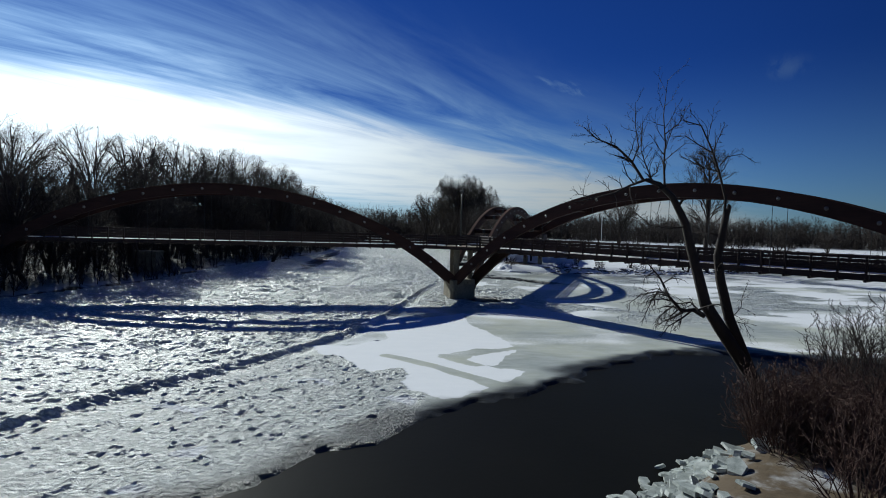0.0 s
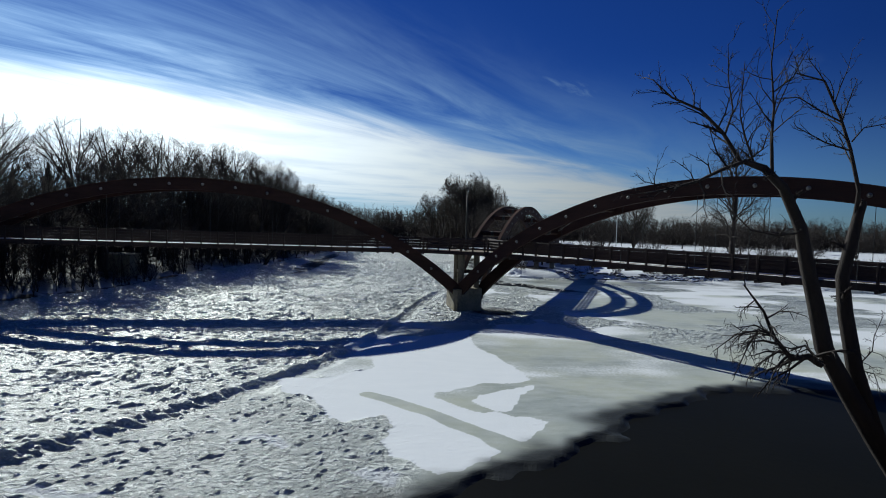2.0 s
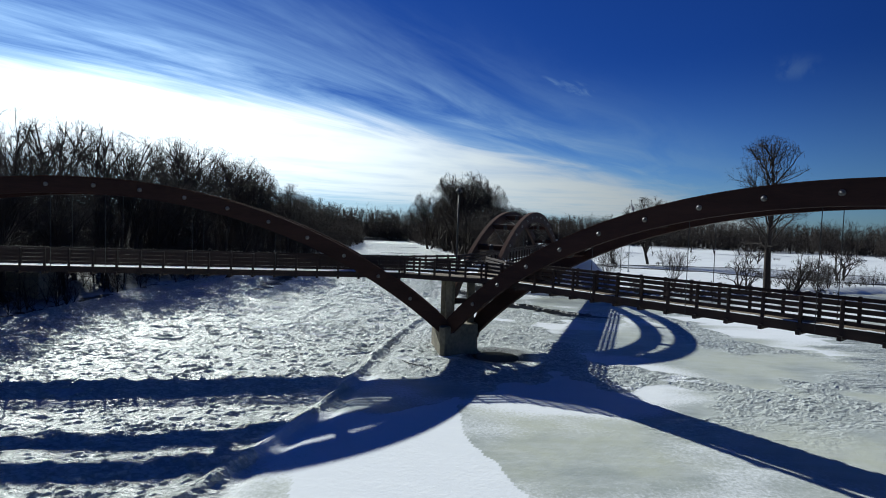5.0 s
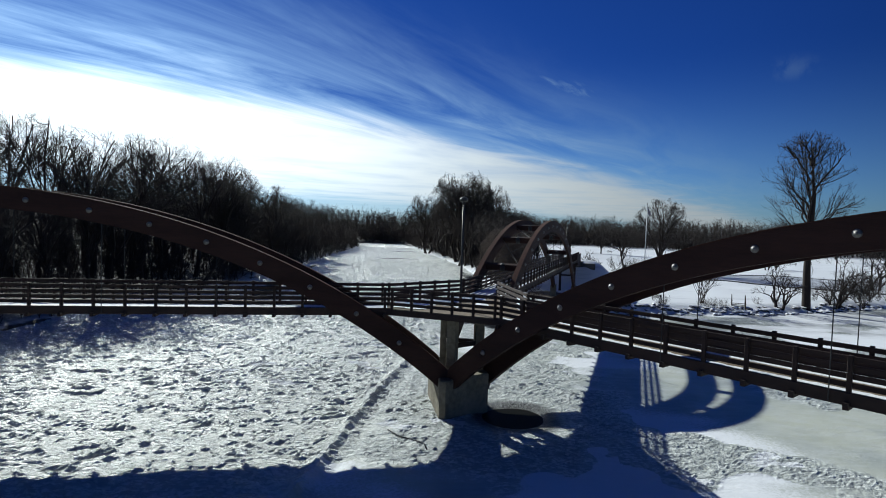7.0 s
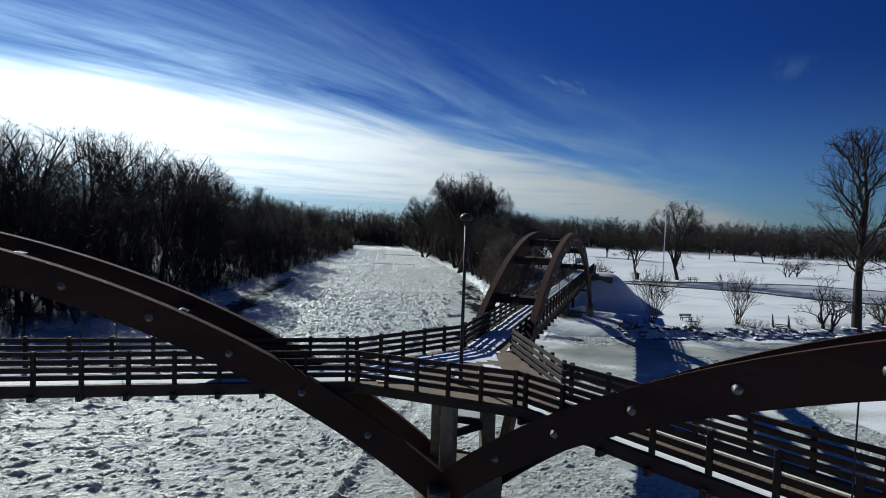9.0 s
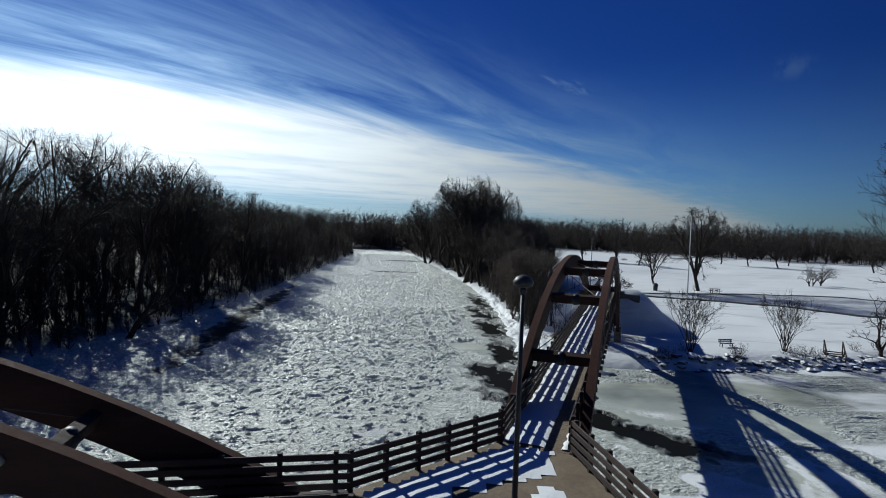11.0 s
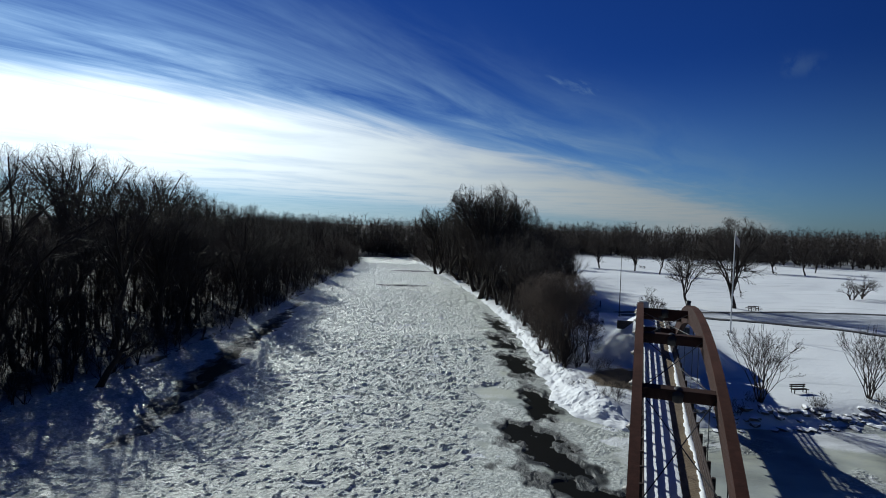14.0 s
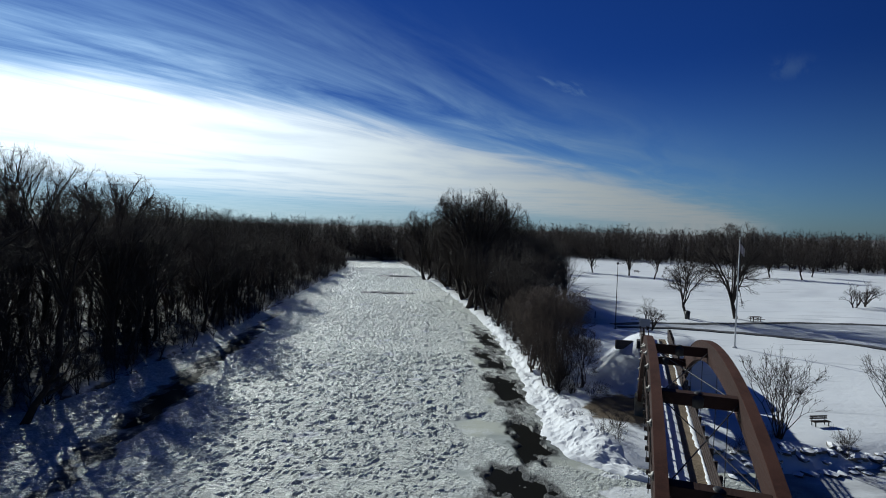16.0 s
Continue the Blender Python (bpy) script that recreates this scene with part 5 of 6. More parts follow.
# single trees of the park
park_tree = dome_tree("bare_tree", "slender forked bare park tree standing in snow", "tree", 300, height=11.5, wide=4.6, trunk_r=0.24, base=0.22, fork=0.22, limbs=10, counts=(8, 7, 6), twig=0.014, upright=0.3, group="park trees")
plant(park_tree, 43.3, 159.3, 0, 1.0)
park_tree2 = dome_tree("bare_tree", "wide bare park tree beside the path", "tree", 301, height=15.5, wide=6.4, trunk_r=0.34, base=0.16, fork=0.16, limbs=13, counts=(8, 7, 7), twig=0.017, upright=0.3, group="park trees")
plant(park_tree2, 51.4, 158.9, 30, 1.12)
tall = dome_tree("bare_tree", "tall slender bare tree at the park shore", "tree", 302, height=24.6, wide=6.2, trunk_r=0.44, base=0.16, fork=0.25, limbs=20, counts=(7, 6, 5), twig=0.012, leader=True, growth=0.6, lean=0.012, group="park trees", lobes=0.4)
plant(tall, 51.2, 106.2, 0, 1.0)
apple = fork_tree("bare_tree", "low round-crowned bare tree in the snow", "tree", 303, height=4.6, trunk_r=0.16, fork=0.16, levels=5, stems=2, splay=0.4, open_angle=0.62, twig=0.010, rise=0.0, group="park trees")
plant(apple, 31.5, 145.5, 0, 1.15)
for x, y, s, src in ((88.5, 180, 1.2, apple), (92, 181.5, 1.3, apple), (46.5, 104.6, 1.5, apple), (57.5, 108.5, 1.7, apple), (56, 107.6, 1.2, apple), (80, 131, 2.0, apple), (28, 245, 1.0, park_tree), (36, 250, 1.0, park_tree), (42, 262, 1.1, park_tree), (52, 255, 0.85, park_tree2), (62, 246, 0.8, park_tree2), (108, 262, 1.1, park_tree), (116, 258, 0.8, park_tree2), (124, 252, 1.1, park_tree), (134, 262, 0.7, park_tree2), (150, 240, 0.8, park_tree2), (105, 150, 0.8, park_tree), (66, 235, 1.0, park_tree)):
    plant_copy(src, x, y, rs.uniform(0, 360), s)

# shrubs
shrub = fork_tree("bare_shrub", "leafless many-stemmed shrub on the snowy bank", "shrub", 400, height=5.6, trunk_r=0.05, fork=0.2, levels=4, stems=7, splay=0.3, open_angle=0.36, twig=0.009, fuzz=2, group="bank shrubs")
plant(shrub, 25.2, 102.4, 0, 1.25)
for x, y, s in ((36.0, 104.6, 1.2), (61, 109, 1.0), (66, 114, 0.9)):
    plant_copy(shrub, x, y, rs.uniform(0, 360), s)
bush = dome_tree("shore_bush", "tall grey-brown leafless bush with dense fine twigs", "shrub", 410, height=10.5, wide=3.3, trunk_r=0.09, base=0.05, fork=0.1, limbs=18, counts=(7, 7, 6), twig=0.009, stems=6, lean=0.02, upright=0.3, group="shore bushes", wood_mat=GREYTWIG, twig_mat=GREYTWIG)
plant(bush, 10.4, 115.2, 0, 1.05)
for x, y, s in ((12.6, 118.6, 0.95), (9.9, 121.0, 1.0), (11.8, 124.5, 0.9), (9.6, 128, 0.85), (13.2, 114.2, 0.62), (11.4, 133, 0.8)):
    plant_copy(bush, x, y, rs.uniform(0, 360), s)
low = tree("low_shrub", "low dry twiggy shrub on the snowy shore", "shrub", 401, height=1.5, spread=0.7, trunk_r=0.02, stems=9, splay=0.5, first=0.2, levels=3, twig=0.007, counts=(5, 3, 2, 3), group="shore shrubs")
plant(low, 22, 99.8, 0, 1.0)
for i in range(20):
    x = 19 + 42 * rs.random()
    plant_copy(low, x, float(np.interp(x, [9.5, 20, 42, 68], [98, 97.5, 100.5, 112])) + rs.uniform(1.2, 4.5), rs.uniform(0, 360), rs.uniform(0.5, 1.2))

for i in range(12):
    plant_copy(low, rs.uniform(10, 15), rs.uniform(101, 116), rs.uniform(0, 360), rs.uniform(0.5, 1.1))

# leaning two-stemmed tree on the near bank
near_tree = Tree(77, 4, 0.0065, (9, 9, 5, 3), 0.0, 0.24)
near_tree.shrink = 0.74


def limb(pts, thick, thin, level=1, first=0.1):
    n = len(pts) - 1
    # the limbs reach out from the trunk towards the open river
    lean = [float(np.interp(z, [2, 4.6, 10], [1.11, 1.045, 0.985])) - 0.02 * max(0.0, 8.2 - x) * (z > 7) for x, y, z in pts]
    pts = [(k * x, k * y, 8 + k * (z - 8)) for k, (x, y, z) in zip(lean, pts)]
    near_tree.line([Vector(q) for q in pts], [thick + (thin - thick) * i / n for i in range(n + 1)], level, first, 0.9)


near_tree.counts = (5, 12, 7, 3)
limb([(14.3, 22.2, 0.0), (12.64, 22.2, 2.38), (11.43, 22.25, 4.12), (10.76, 22.2, 5.09), (10.39, 22.15, 6.25), (10.04, 22.2, 7.41), (9.78, 22.2, 8.37), (9.22, 22.2, 9.39), (8.66, 22.2, 9.88), (8.11, 22.2, 10.05)], 0.33, 0.075, 0, 0.5)
limb([(13.0, 22.4, 2.0), (12.54, 22.5, 3.09), (11.97, 22.6, 4.46), (11.56, 22.66, 6.04), (11.43, 22.74, 7.03), (11.63, 22.82, 8.03), (11.80, 22.9, 8.9)], 0.27, 0.13, 0, 0.4)
# the broken top and the thin stem that replaces it
near_tree.counts = (0, 0, 0, 0)
limb([(11.80, 22.9, 8.85), (11.89, 22.9, 9.05), (11.93, 22.9, 9.16)], 0.13, 0.04, 0)
near_tree.counts = (4, 9, 6, 3)
limb([(11.70, 22.9, 8.53), (11.72, 22.9, 9.43), (11.38, 22.9, 10.57), (11.05, 22.9, 11.44), (10.56, 22.9, 12.41), (9.8, 22.9, 12.59)], 0.065, 0.02, 1, 0.3)
near_tree.counts = (0, 9, 5, 3)
limb([(11.38, 22.9, 10.53), (10.61, 22.75, 10.69), (9.67, 22.6, 11.08)], 0.030, 0.012)
limb([(11.1, 22.9, 11.3), (10.61, 23.05, 11.61), (10.06, 23.2, 12.02), (9.53, 23.35, 11.98)], 0.028, 0.010)
limb([(11.4, 22.9, 10.77), (11.64, 22.8, 11.14), (12.2, 22.7, 11.26), (12.71, 22.6, 10.91)], 0.022, 0.009)
limb([(11.1, 22.9, 11.34), (11.38, 23.1, 11.88), (11.74, 23.3, 12.59)], 0.022, 0.008)
# the spreading top of the leaning trunk
near_tree.counts = (0, 13, 6, 3)
limb([(8.11, 22.2, 10.05), (7.47, 22.1, 9.8), (6.78, 22.0, 9.46), (5.9, 21.9, 9.21), (5.3, 21.8, 9.09)], 0.060, 0.014)
limb([(8.0, 22.2, 10.05), (7.56, 22.35, 10.79), (6.97, 22.5, 11.38), (6.19, 22.65, 11.71), (5.7, 22.8, 12.18)], 0.062, 0.014)
limb([(7.58, 22.3, 10.74), (7.83, 22.4, 11.38), (7.71, 22.5, 12.21), (7.69, 22.6, 13.2)], 0.030, 0.008)
limb([(8.9, 22.2, 9.6), (8.83, 22.25, 10.75), (8.88, 22.3, 11.47), (8.77, 22.35, 12.68), (8.89, 22.4, 14.09)], 0.050, 0.010)
limb([(8.84, 22.3, 11.91), (9.45, 22.5, 12.37), (9.91, 22.7, 13.13)], 0.022, 0.008)
limb([(8.39, 22.2, 9.99), (8.02, 22.05, 10.65), (7.76, 21.9, 11.18), (7.73, 21.75, 12.51)], 0.034, 0.008)
limb([(8.17, 22.2, 10.06), (8.47, 22.0, 10.35), (8.47, 21.8, 10.74)], 0.026, 0.010)
near_tree.droop = 0.12
limb([(9.78, 22.2, 8.21), (9.03, 21.9, 8.12), (8.13, 21.6, 8.24), (7.0, 21.3, 9.02)], 0.040, 0.010)
# the crooked low limb with hanging twigs
near_tree.droop, near_tree.counts = 0.32, (0, 15, 7, 3)
limb([(10.65, 22.1, 4.63), (10.12, 21.85, 4.89), (9.58, 21.7, 4.85), (8.99, 21.55, 5.43), (8.57, 21.4, 6.13), (7.91, 21.25, 6.83)], 0.115, 0.02)
limb([(9.01, 21.6, 5.51), (8.46, 21.4, 5.64), (7.77, 21.2, 5.53), (7.17, 21.0, 5.14)], 0.042, 0.010)
limb([(8.54, 21.5, 5.66), (8.19, 21.3, 5.25), (7.83, 21.1, 4.53)], 0.036, 0.010)
limb([(9.27, 21.7, 5.07), (8.82, 21.8, 4.67), (8.64, 21.9, 4.24)], 0.032, 0.010)
limb([(10.33, 21.9, 4.89), (9.88, 21.65, 5.23), (9.36, 21.4, 5.18), (8.73, 21.15, 5.35)], 0.040, 0.012)
limb([(9.67, 21.8, 4.83), (9.55, 21.8, 4.35), (9.37, 21.8, 4.11)], 0.022, 0.008)
near_tree.counts = (0, 9, 5, 3)
limb([(12.0, 22.6, 4.42), (12.48, 22.7, 4.93), (12.56, 22.8, 5.34), (12.83, 22.9, 5.94)], 0.022, 0.008)
limb([(12.1, 22.6, 4.38), (12.64, 22.7, 4.25), (13.01, 22.8, 3.67)], 0.022, 0.008)
near_tree.build("leaning_tree", "bare two-stemmed tree leaning out from the near bank", "tree")

# red-brown brush on the near bank
red = tree("red_brush", "dense red-brown leafless brush on the near bank", "shrub", 500, height=2.0, spread=1.0, trunk_r=0.022, stems=11, splay=0.55, first=0.1, levels=3, twig=0.008, counts=(6, 4, 3, 3), wood_mat=REDTWIG, twig_mat=REDTWIG, group="near bank brush")
plant(red, 11.5, 15.5, 0, 1.0)
for i in range(54):
    x = rs.uniform(9.9, 25) if i > 22 else rs.uniform(10.0, 13.8)
    plant_copy(red, x, rs.uniform(max(8.0, 0.1 * x + 11) if i > 22 else 14.6, min(17.5 + 0.28 * (x - 9), 21.5)), rs.uniform(0, 360), rs.uniform(0.8, 1.5))
tall_red = tree("tall_brush", "thin upright leafless brush on the near bank", "shrub", 501, height=3.4, spread=1.3, trunk_r=0.03, stems=9, splay=0.3, first=0.15, levels=3, twig=0.008, counts=(6, 5, 3, 3), group="near bank brush")
plant(tall_red, 16.4, 21.5, 0, 1.15)
for x, y, s in ((18.2, 22.2, 1.2), (20.0, 21.4, 1.3), (17.4, 19.6, 1.1), (22.4, 23.0, 1.2), (15.6, 20.4, 0.9), (16.8, 23.2, 1.2), (19.0, 23.4, 1.3), (14.4, 18.2, 0.9), (21.2, 24.0, 1.3), (13.4, 16.6, 0.8)):
    plant_copy(tall_red, x, y, rs.uniform(0, 360), s)


# ---------------------------------------------------------------- shore, path and park furniture
def slab(seed):
    """A broken plate of ice with an uneven outline."""
    r = random.Random(seed)
    n = r.randint(5, 7)
    ring = [(math.cos(2 * math.pi * k / n + r.uniform(-0.3, 0.3)) * r.uniform(0.35, 0.6), math.sin(2 * math.pi * k / n + r.uniform(-0.3, 0.3)) * r.uniform(0.25, 0.45)) for k in range(n)]
    verts = [(x, y, 0.0) for x, y in ring] + [(x * 0.95, y * 0.95, 0.09) for x, y in ring]
    faces = [tuple(reversed(range(n))), tuple(range(n, 2 * n))] + [(k, (k + 1) % n, n + (k + 1) % n, n + k) for k in range(n)]
    return mesh_of("ice_slab", verts, faces, SLABICE)


SLABICE = material("broken_ice", (0.24, 0.265, 0.24), (0.52, 0.545, 0.51), 0.35, (0.9, 6.0), 0.3, 9.0)
slabs = [slab(s) for s in range(6)]
for i in range(150):
    t = rs.random() ** 1.2
    x, y = 5.2 + 4.6 * t + rs.gauss(0, 0.6), 14.2 + 4.6 * t + rs.gauss(0, 0.8) - 0.5
    s = new("ice_slab", slabs[i % 6])
    s.matrix_basis = pose(x, y, max(ground_at(x, y), -0.12) + 0.03, rs.gauss(0, 11), rs.gauss(0, 11), rs.uniform(0, 360))
    k = rs.uniform(0.35, 1.0)
    s.scale = (k, k, rs.uniform(0.8, 1.5))
    tagged(s, "broken pale slab of river ice pushed onto the shore", "ice slab", "shore ice slabs")


def stone(seed):
    bm = bmesh.new()
    bmesh.ops.create_icosphere(bm, subdivisions=1, radius=0.5)
    r = random.Random(seed)
    for v in bm.verts:
        v.co *= r.uniform(0.7, 1.15)
        v.co.z *= 0.6
    me = bpy.data.meshes.new("stone")
    bm.to_mesh(me)
    bm.free()
    me.materials.append(SNOWSTONE)
    return me


riprap = new("stone_bank")
tagged(riprap, "snow-dusted stones along the park shore", "stones", kind="structure")
stones = [stone(s) for s in range(5)]
for i in range(230):
    x = rs.uniform(19, 66)
    y = float(np.interp(x, [9.5, 20, 42, 68], [98, 97.5, 100.5, 112])) + rs.uniform(-0.2, 2.6)
    k = rs.uniform(0.35, 1.1)
    part("stone", stones[i % 5], riprap, pose(x, y, max(0.0, ground_at(x, y)) + 0.05, 0, 0, rs.uniform(0, 360)) @ Matrix.Diagonal((k * 1.3, k, k, 1)))


def snow_bank():
    """A shelf of crumbled snow and ice pushed up along the far shore."""
    ys = np.arange(95.6, 152, 0.24)
    us = np.arange(0, 1.0001, 1 / 34)
    gy, gu = np.meshgrid(ys, us, indexing="ij")
    left = np.interp(gy, [95, 97, 99.5, 103, 112, 120, 130, 140, 152], [16.5, 11.5, 8.9, 8.0, 7.9, 8.1, 8.0, 7.6, 6.6])
    wide = np.interp(gy, [95, 98, 102, 110, 118, 130, 152], [0.4, 3.6, 5.4, 4.4, 3.0, 2.3, 1.4])
    gx = left + gu * wide + (value_noise(gy * 0.8, gu * 2, 3) - 0.5) * 1.1
    f1, f2, rnd, _, _ = cells(gx / 0.75, gy / 0.62)
    e1, e2, rnd2, _, _ = cells(gx / 0.36 + 9, gy / 0.33)
    hump = np.sin(np.pi * np.clip(gu * 1.15, 0, 1)) ** 0.6
    lumps = np.clip(1 - (f1 / 0.6) ** 2, 0, 1) * 0.12 * rnd**2 + np.clip(1 - (e1 / 0.6) ** 2, 0, 1) * 0.12 * rnd2**2 + (value_noise(gx * 1.6, gy * 1.1, 4, 0.6) - 0.5) * 0.35
    z = np.maximum(bank_height(gx, gy)[0], -0.05) * step(gu, 0.0, 0.45) + hump * (0.16 + 0.30 * value_noise(gx * 0.5, gy * 0.5, 3) + lumps) - 0.12 * (1 - hump)
    ny, nu = gy.shape
    idx = np.arange(ny * nu).reshape(ny, nu)
    faces = np.stack([idx[:-1, :-1], idx[:-1, 1:], idx[1:, 1:], idx[1:, :-1]], -1).reshape(-1, 4)
    me = mesh_of("snow_bank", np.stack([gx.ravel(), gy.ravel(), z.ravel()], -1).tolist(), faces.tolist(), SNOW, False)
    return tagged(new("snow_bank", me), "crumbled white snow pushed up along the river shore", "snow", kind="structure")


snow_bank()


def ribbon(name, pts, width, lift, thick, mat, label, seg=1.5):
    """A strip laid over the ground along a smooth line."""
    fine = []
    for a, c in zip(pts[:-1], pts[1:]):
        m = max(2, int(math.hypot(c[0] - a[0], c[1] - a[1]) / seg))
        fine += [(a[0] + (c[0] - a[0]) * i / m, a[1] + (c[1] - a[1]) * i / m) for i in range(m)]
    fine.append(pts[-1])
    for _ in range(12):
        fine = [fine[0]] + [((p[0] + 2 * q[0] + r[0]) / 4, (p[1] + 2 * q[1] + r[1]) / 4) for p, q, r in zip(fine[:-2], fine[1:-1], fine[2:])] + [fine[-1]]
    verts, faces = [], []
    for i, q in enumerate(fine):
        a, c = fine[max(i - 1, 0)], fine[min(i + 1, len(fine) - 1)]
        d = Vector((c[0] - a[0], c[1] - a[1])).normalized()
        w = width / 2 * (1 + 0.25 * (noise.noise((i * 0.6, width, 3.1))) if thick else 1)
        for s, h in ((-w, lift - 0.25), (-w, lift + thick), (w, lift + thick), (w, lift - 0.25)):
            x, y = q[0] - d.y * s, q[1] + d.x * s
            verts.append((x, y, ground_at(x, y) + h))
    for i in range(len(fine) - 1):
        for k in range(3):
            faces.append((4 * i + k, 4 * i + 4 + k, 4 * i + 5 + k, 4 * i + 1 + k))
    return tagged(new(name, mesh_of(name, verts, faces, mat, False)), label, name.split("_")[0], kind="structure")


ROADICE = material("icy_road", (0.20, 0.21, 0.23), (0.72, 0.74, 0.77), 0.5, (0.10, 1.2), 0.2, stretch=(0.4, 1.6, 1))
north = [(27, 149.5), (34, 152), (50, 153.4), (66, 157.5), (80, 154), (98, 145), (130, 130)]
south = [(27, 147.5), (34, 148.2), (46, 146), (55, 140), (63, 133.5), (76, 124), (100, 116)]
ribbon("road_edge_north", north, 1.15, 0.03, 0.10, ASPHALT, "bare dark road edge between snow")
ribbon("road_edge_south", south, 1.15, 0.03, 0.10, ASPHALT, "bare dark road edge beside the lawn")


def road_sheet():
    verts, faces = [], []
    n = 60
    for i in range(n + 1):
        t = i / n * (len(north) - 1)
        k = min(int(t), len(north) - 2)
        f = t - k
        a = [north[k][j] + (north[k + 1][j] - north[k][j]) * f for j in (0, 1)]
        c = [south[k][j] + (south[k + 1][j] - south[k][j]) * f for j in (0, 1)]
        for m in range(5):
            x, y = a[0] + (c[0] - a[0]) * m / 4, a[1] + (c[1] - a[1]) * m / 4
            verts.append((x, y, ground_at(x, y) + 0.06))
    for i in range(n):
        for m in range(4):
            q = 5 * i + m
            faces.append((q, q + 1, q + 6, q + 5))
    return mesh_of("road", verts, faces, ROADICE)


tagged(new("road", road_sheet()), "icy park road streaked with packed snow", "road", kind="structure")


def bench():
    ob = new("park_bench")
    for k, (y, z) in enumerate(((-0.2, 0.45), (0.0, 0.45), (0.2, 0.45))):
        part("seat_slat", boxes("seat_slat", [((0, y, z), (1.9, 0.15, 0.045), 0)], TIMBER, 0.008), ob)
    for z in (0.66, 0.86):
        part("back_slat", boxes("back_slat", [((0, 0.32, z), (1.9, 0.045, 0.15), 0)], TIMBER, 0.008), ob)
    for x in (-0.7, 0.7):
        part("leg", boxes("leg", [((x, -0.18, 0.2), (0.08, 0.08, 0.45), 0), ((x, 0.3, 0.45), (0.08, 0.06, 0.95), 0), ((x, 0.05, 0.4), (0.08, 0.55, 0.06), 0)], DARKSTEEL, 0.006), ob)
    return tagged(ob, "dark slatted park bench standing in the snow", "bench", "park seats")


seat = bench()
plant(seat, 30.2, 105.2, 8, 0.82)


def picnic_table():
    ob = new("picnic_table")
    part("tabletop", boxes("tabletop", [((0, (k - 2) * 0.16, 0.75), (1.9, 0.145, 0.045), 0) for k in range(5)], TIMBER, 0.006), ob)
    for y in (-0.72, 0.72):
        part("seat", boxes("seat", [((0, y - 0.08, 0.45), (1.9, 0.145, 0.045), 0), ((0, y + 0.08, 0.45), (1.9, 0.145, 0.045), 0)], TIMBER, 0.006), ob)
    for x in (-0.65, 0.65):
        part("trestle", boxes("trestle", [((x, 0, 0.42), (0.07, 1.6, 0.09), 0), ((x, -0.3, 0.37), (0.07, 0.1, 0.74), 0), ((x, 0.3, 0.37), (0.07, 0.1, 0.74), 0), ((x, 0, 0.7), (0.07, 0.75, 0.07), 0)], TIMBER), ob)
    return tagged(ob, "dark wooden picnic table in the snowy park", "table", "picnic tables")


table = picnic_table()
plant(table, 54.0, 156.6, 10, 1.1)
for x, y in ((112, 206), (70, 262)):
    plant_copy(table, x, y, rs.uniform(0, 180), 1.1)

flag = new("flagpole")
v, f = [], []
tube([(0, 0, -0.2), (0, 0, 7), (0, 0, 14.6)], [0.11, 0.085, 0.05], 8, v, f)
part("pole", mesh_of("pole", v, f, GREYPAINT, True), flag)
part("finial", lathe("finial", [(0.02, 14.6), (0.1, 14.68), (0.12, 14.76), (0.02, 14.86)], 8, STEEL), flag)
part("collar", lathe("collar", [(0.3, 0.0), (0.3, 0.08), (0.16, 0.22)], 10, GREYPAINT), flag)
v, f = [], []
for k in range(9):
    for z in (0.0, 1.1):
        v.append((0.12 + 0.07 * k, 0.09 * math.sin(k * 1.3 + z), 12.9 + z - 0.09 * k))
for k in range(8):
    f.append((2 * k, 2 * k + 2, 2 * k + 3, 2 * k + 1))
part("limp_flag", mesh_of("limp_flag", v, f, material("faded_cloth", (0.24, 0.20, 0.22), (0.42, 0.40, 0.42), 0.9, (2.0, 9.0), 0.2)), flag, None, "limp faded cloth flag")
tagged(flag, "tall grey flagpole in the snowy lawn", "flagpole")
plant(flag, 39.0, 135.0, 0, 1.0)

park_lamp = street_lamp("lamp_post", 9.9, "tall dark lamp post beside the park path", DARKSTEEL)
plant(park_lamp, 26.4, 146, 200, 1.0)
post = new("short_post", lathe("short_post", [(0.09, -0.1), (0.09, 1.15), (0.06, 1.3)], 8, DARKSTEEL))
tagged(post, "short dark post in the snow near the path", "post")
plant(post, 26.0, 156, 0, 1.0)
bin_ob = new("litter_bin")
part("body", lathe("body", [(0.30, 0.0), (0.34, 0.5), (0.36, 0.95)], 12, DARKSTEEL), bin_ob)
part("lid", lathe("lid", [(0.38, 0.95), (0.38, 1.0), (0.22, 1.12), (0.05, 1.16)], 12, DARKSTEEL), bin_ob)
tagged(bin_ob, "dark round litter bin under a park tree", "bin")
plant(bin_ob, 42.4, 157.2, 0, 1.3)


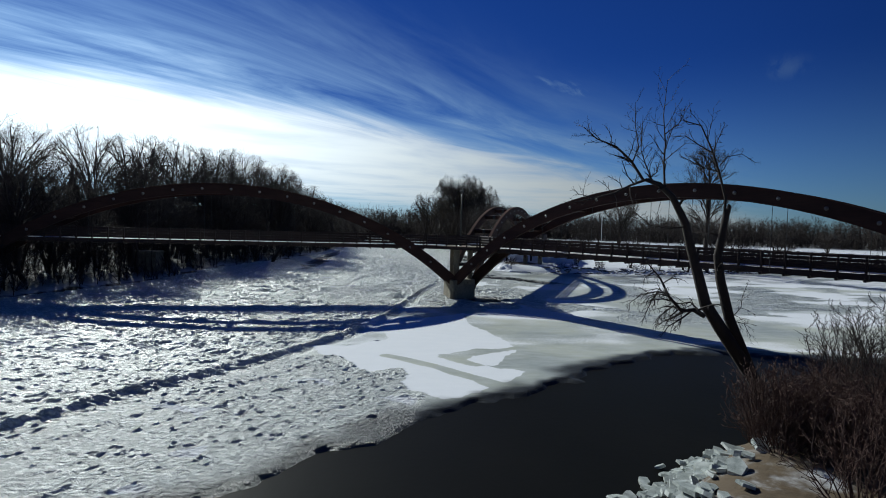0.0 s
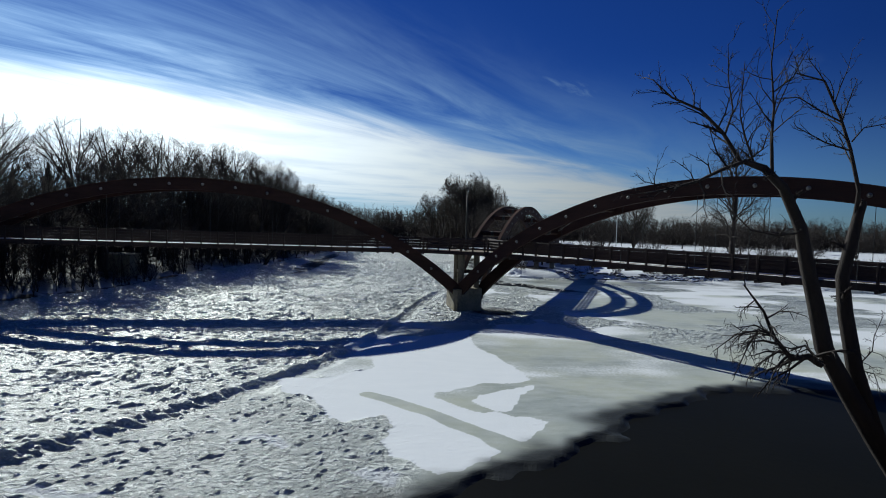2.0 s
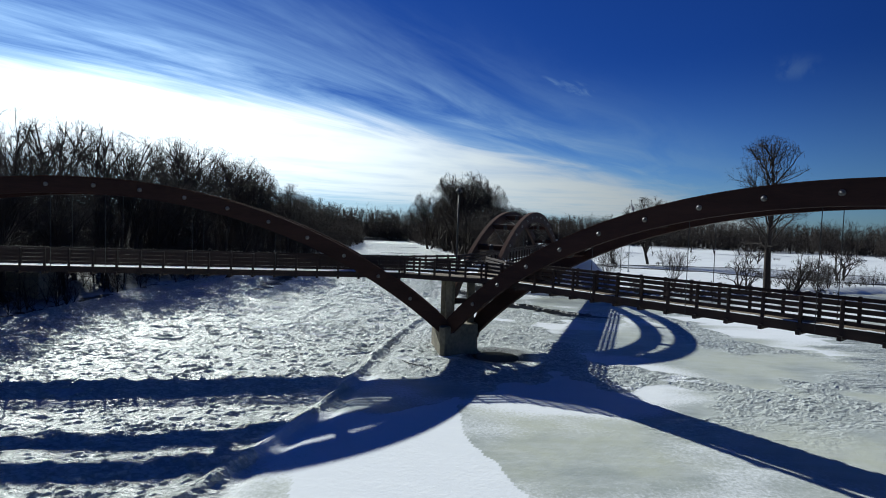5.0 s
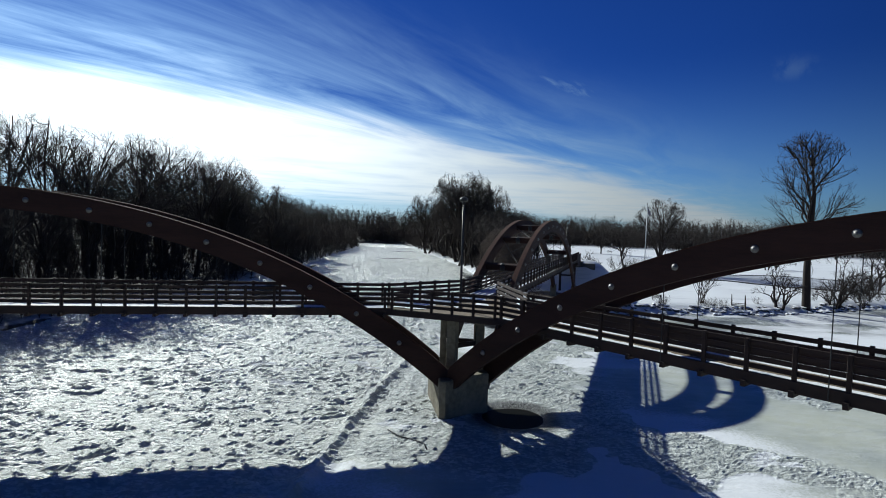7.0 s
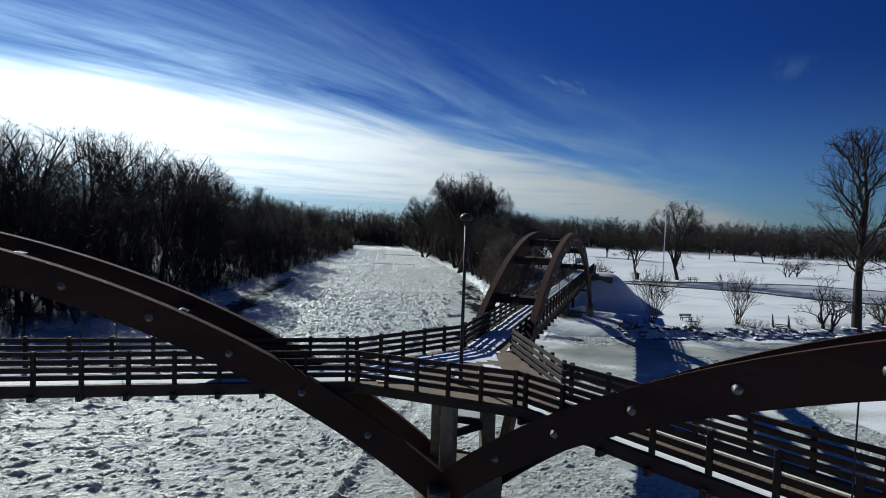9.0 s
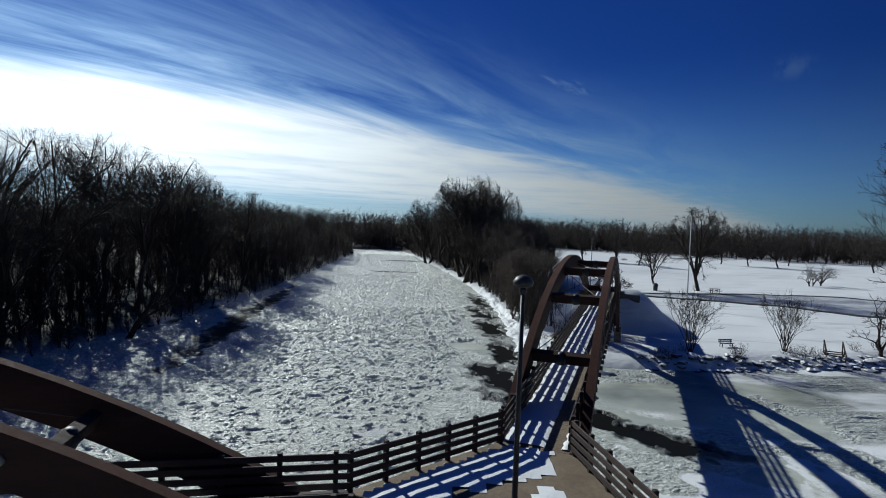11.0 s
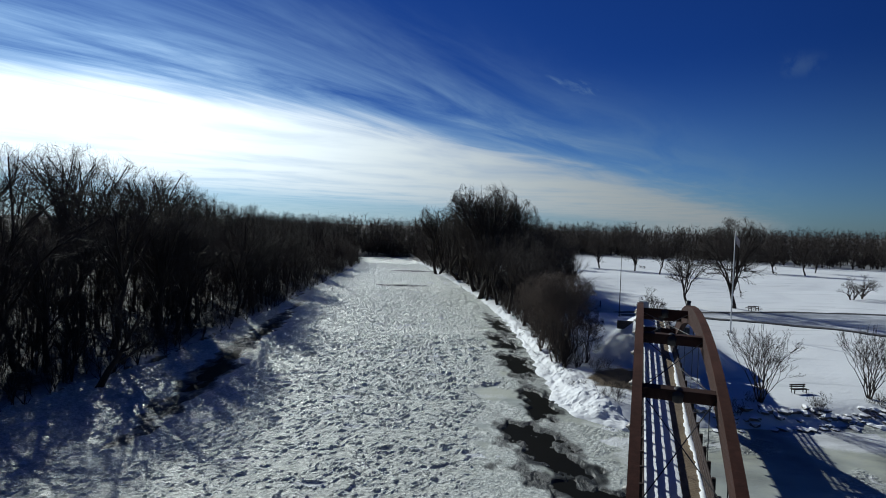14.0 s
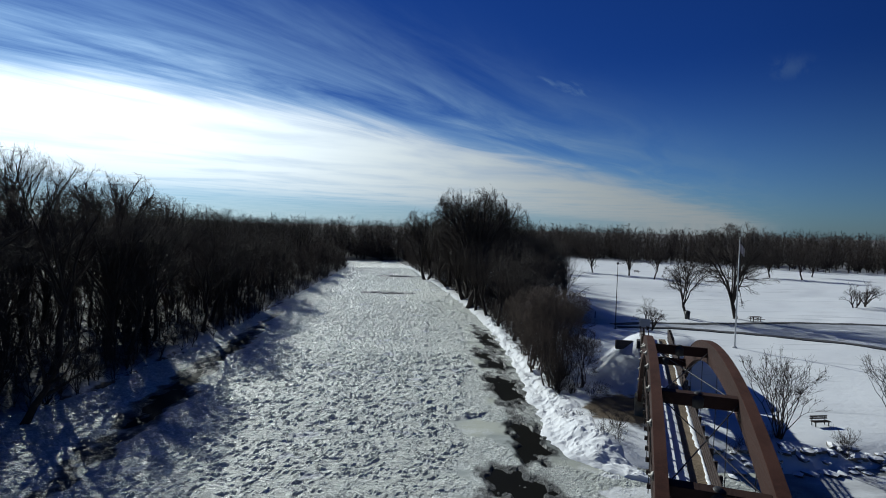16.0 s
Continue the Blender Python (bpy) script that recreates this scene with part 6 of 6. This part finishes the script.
def shore_steps():
    ob = new("shore_steps")
    for k in range(6):
        part("step", boxes("step", [((0, -0.28 * k, 0.95 - 0.17 * k), (1.5, 0.30, 0.06), 0)], TIMBER, 0.006), ob)
    for x in (-0.8, 0.8):
        part("stringer", boxes("stringer", [((x, -0.28 * k, 0.9 - 0.17 * k), (0.07, 0.30, 0.26), 0) for k in range(6)], TIMBER), ob)
        rail = part("handrail", boxes("handrail", [((x, 0.1 - 0.28 * k, 1.98 - 0.17 * k), (0.09, 0.31, 0.2), 0) for k in range(7)], TIMBER), ob)
        for k in (0, 3, 6):
            part("post", boxes("post", [((x, 0.1 - 0.28 * k, 1.4 - 0.17 * k), (0.1, 0.1, 1.25), 0)], TIMBER, 0.006), ob)
    return tagged(ob, "weathered wooden steps with handrails down to the ice", "steps")


stairs = shore_steps()
stairs.matrix_basis = pose(40.6, 104.0, 0.15, 0, 0, -25)

block = new("old_abutment", boxes("old_abutment", [((0, 0, 1.2), (3.8, 3.0, 4.0), 0), ((0, 0, 3.3), (4.1, 3.3, 0.25), 0)], CONCRETE, 0.06))
tagged(block, "dark old concrete abutment block on the wooded bank", "abutment")
block.matrix_basis = pose(-40.4, 74.6, 0, 0, 0, 8)

# stone-edged ramp at the end of the far leg
d = Vector((math.cos(radians(71.0)), math.sin(radians(71.0)), 0))
side = Vector((-d.y, d.x, 0))
end = Vector((HUB[0], HUB[1], 0)) + d * 57.5
wing = new("ramp_wall")
for k, s in enumerate((-1, 1)):
    c = end - d * 0.5 + side * s * 2.7
    part("wing", boxes("wing", [((0, 0, 4.75), (0.4, 1.9, 0.9), 0)], STONE, 0.05), wing, pose(c.x, c.y, 0.0, 0, s * 6, 71.0 + s * 8))
tagged(wing, "dark stone retaining wall at the end of the bridge", "wall", kind="structure")
board = new("notice_board")
part("panel", boxes("panel", [((0, 0, 1.35), (1.0, 0.06, 0.75), 0)], GREYPAINT, 0.01), board)
for x in (-0.4, 0.4):
    part("post", boxes("post", [((x, 0.05, 0.6), (0.08, 0.08, 1.4), 0)], TIMBER), board)
tagged(board, "grey notice board at the end of the bridge", "board")
c = end + side * 1.0 + d * 0.6
board.matrix_basis = pose(c.x, c.y, DECK_Z - 0.1, 0, 0, -20)

v, f = [], []
tube([(-1.5, 57.0, 0.12), (-0.9, 56.3, 0.1), (-0.2, 55.9, 0.1), (0.35, 55.5, 0.12), (0.5, 54.9, 0.08)], [0.035] * 5, 6, v, f)
tagged(new("cable", mesh_of("cable", v, f, DARKSTEEL, True)), "dark length of cable frozen onto the ice", "cable")
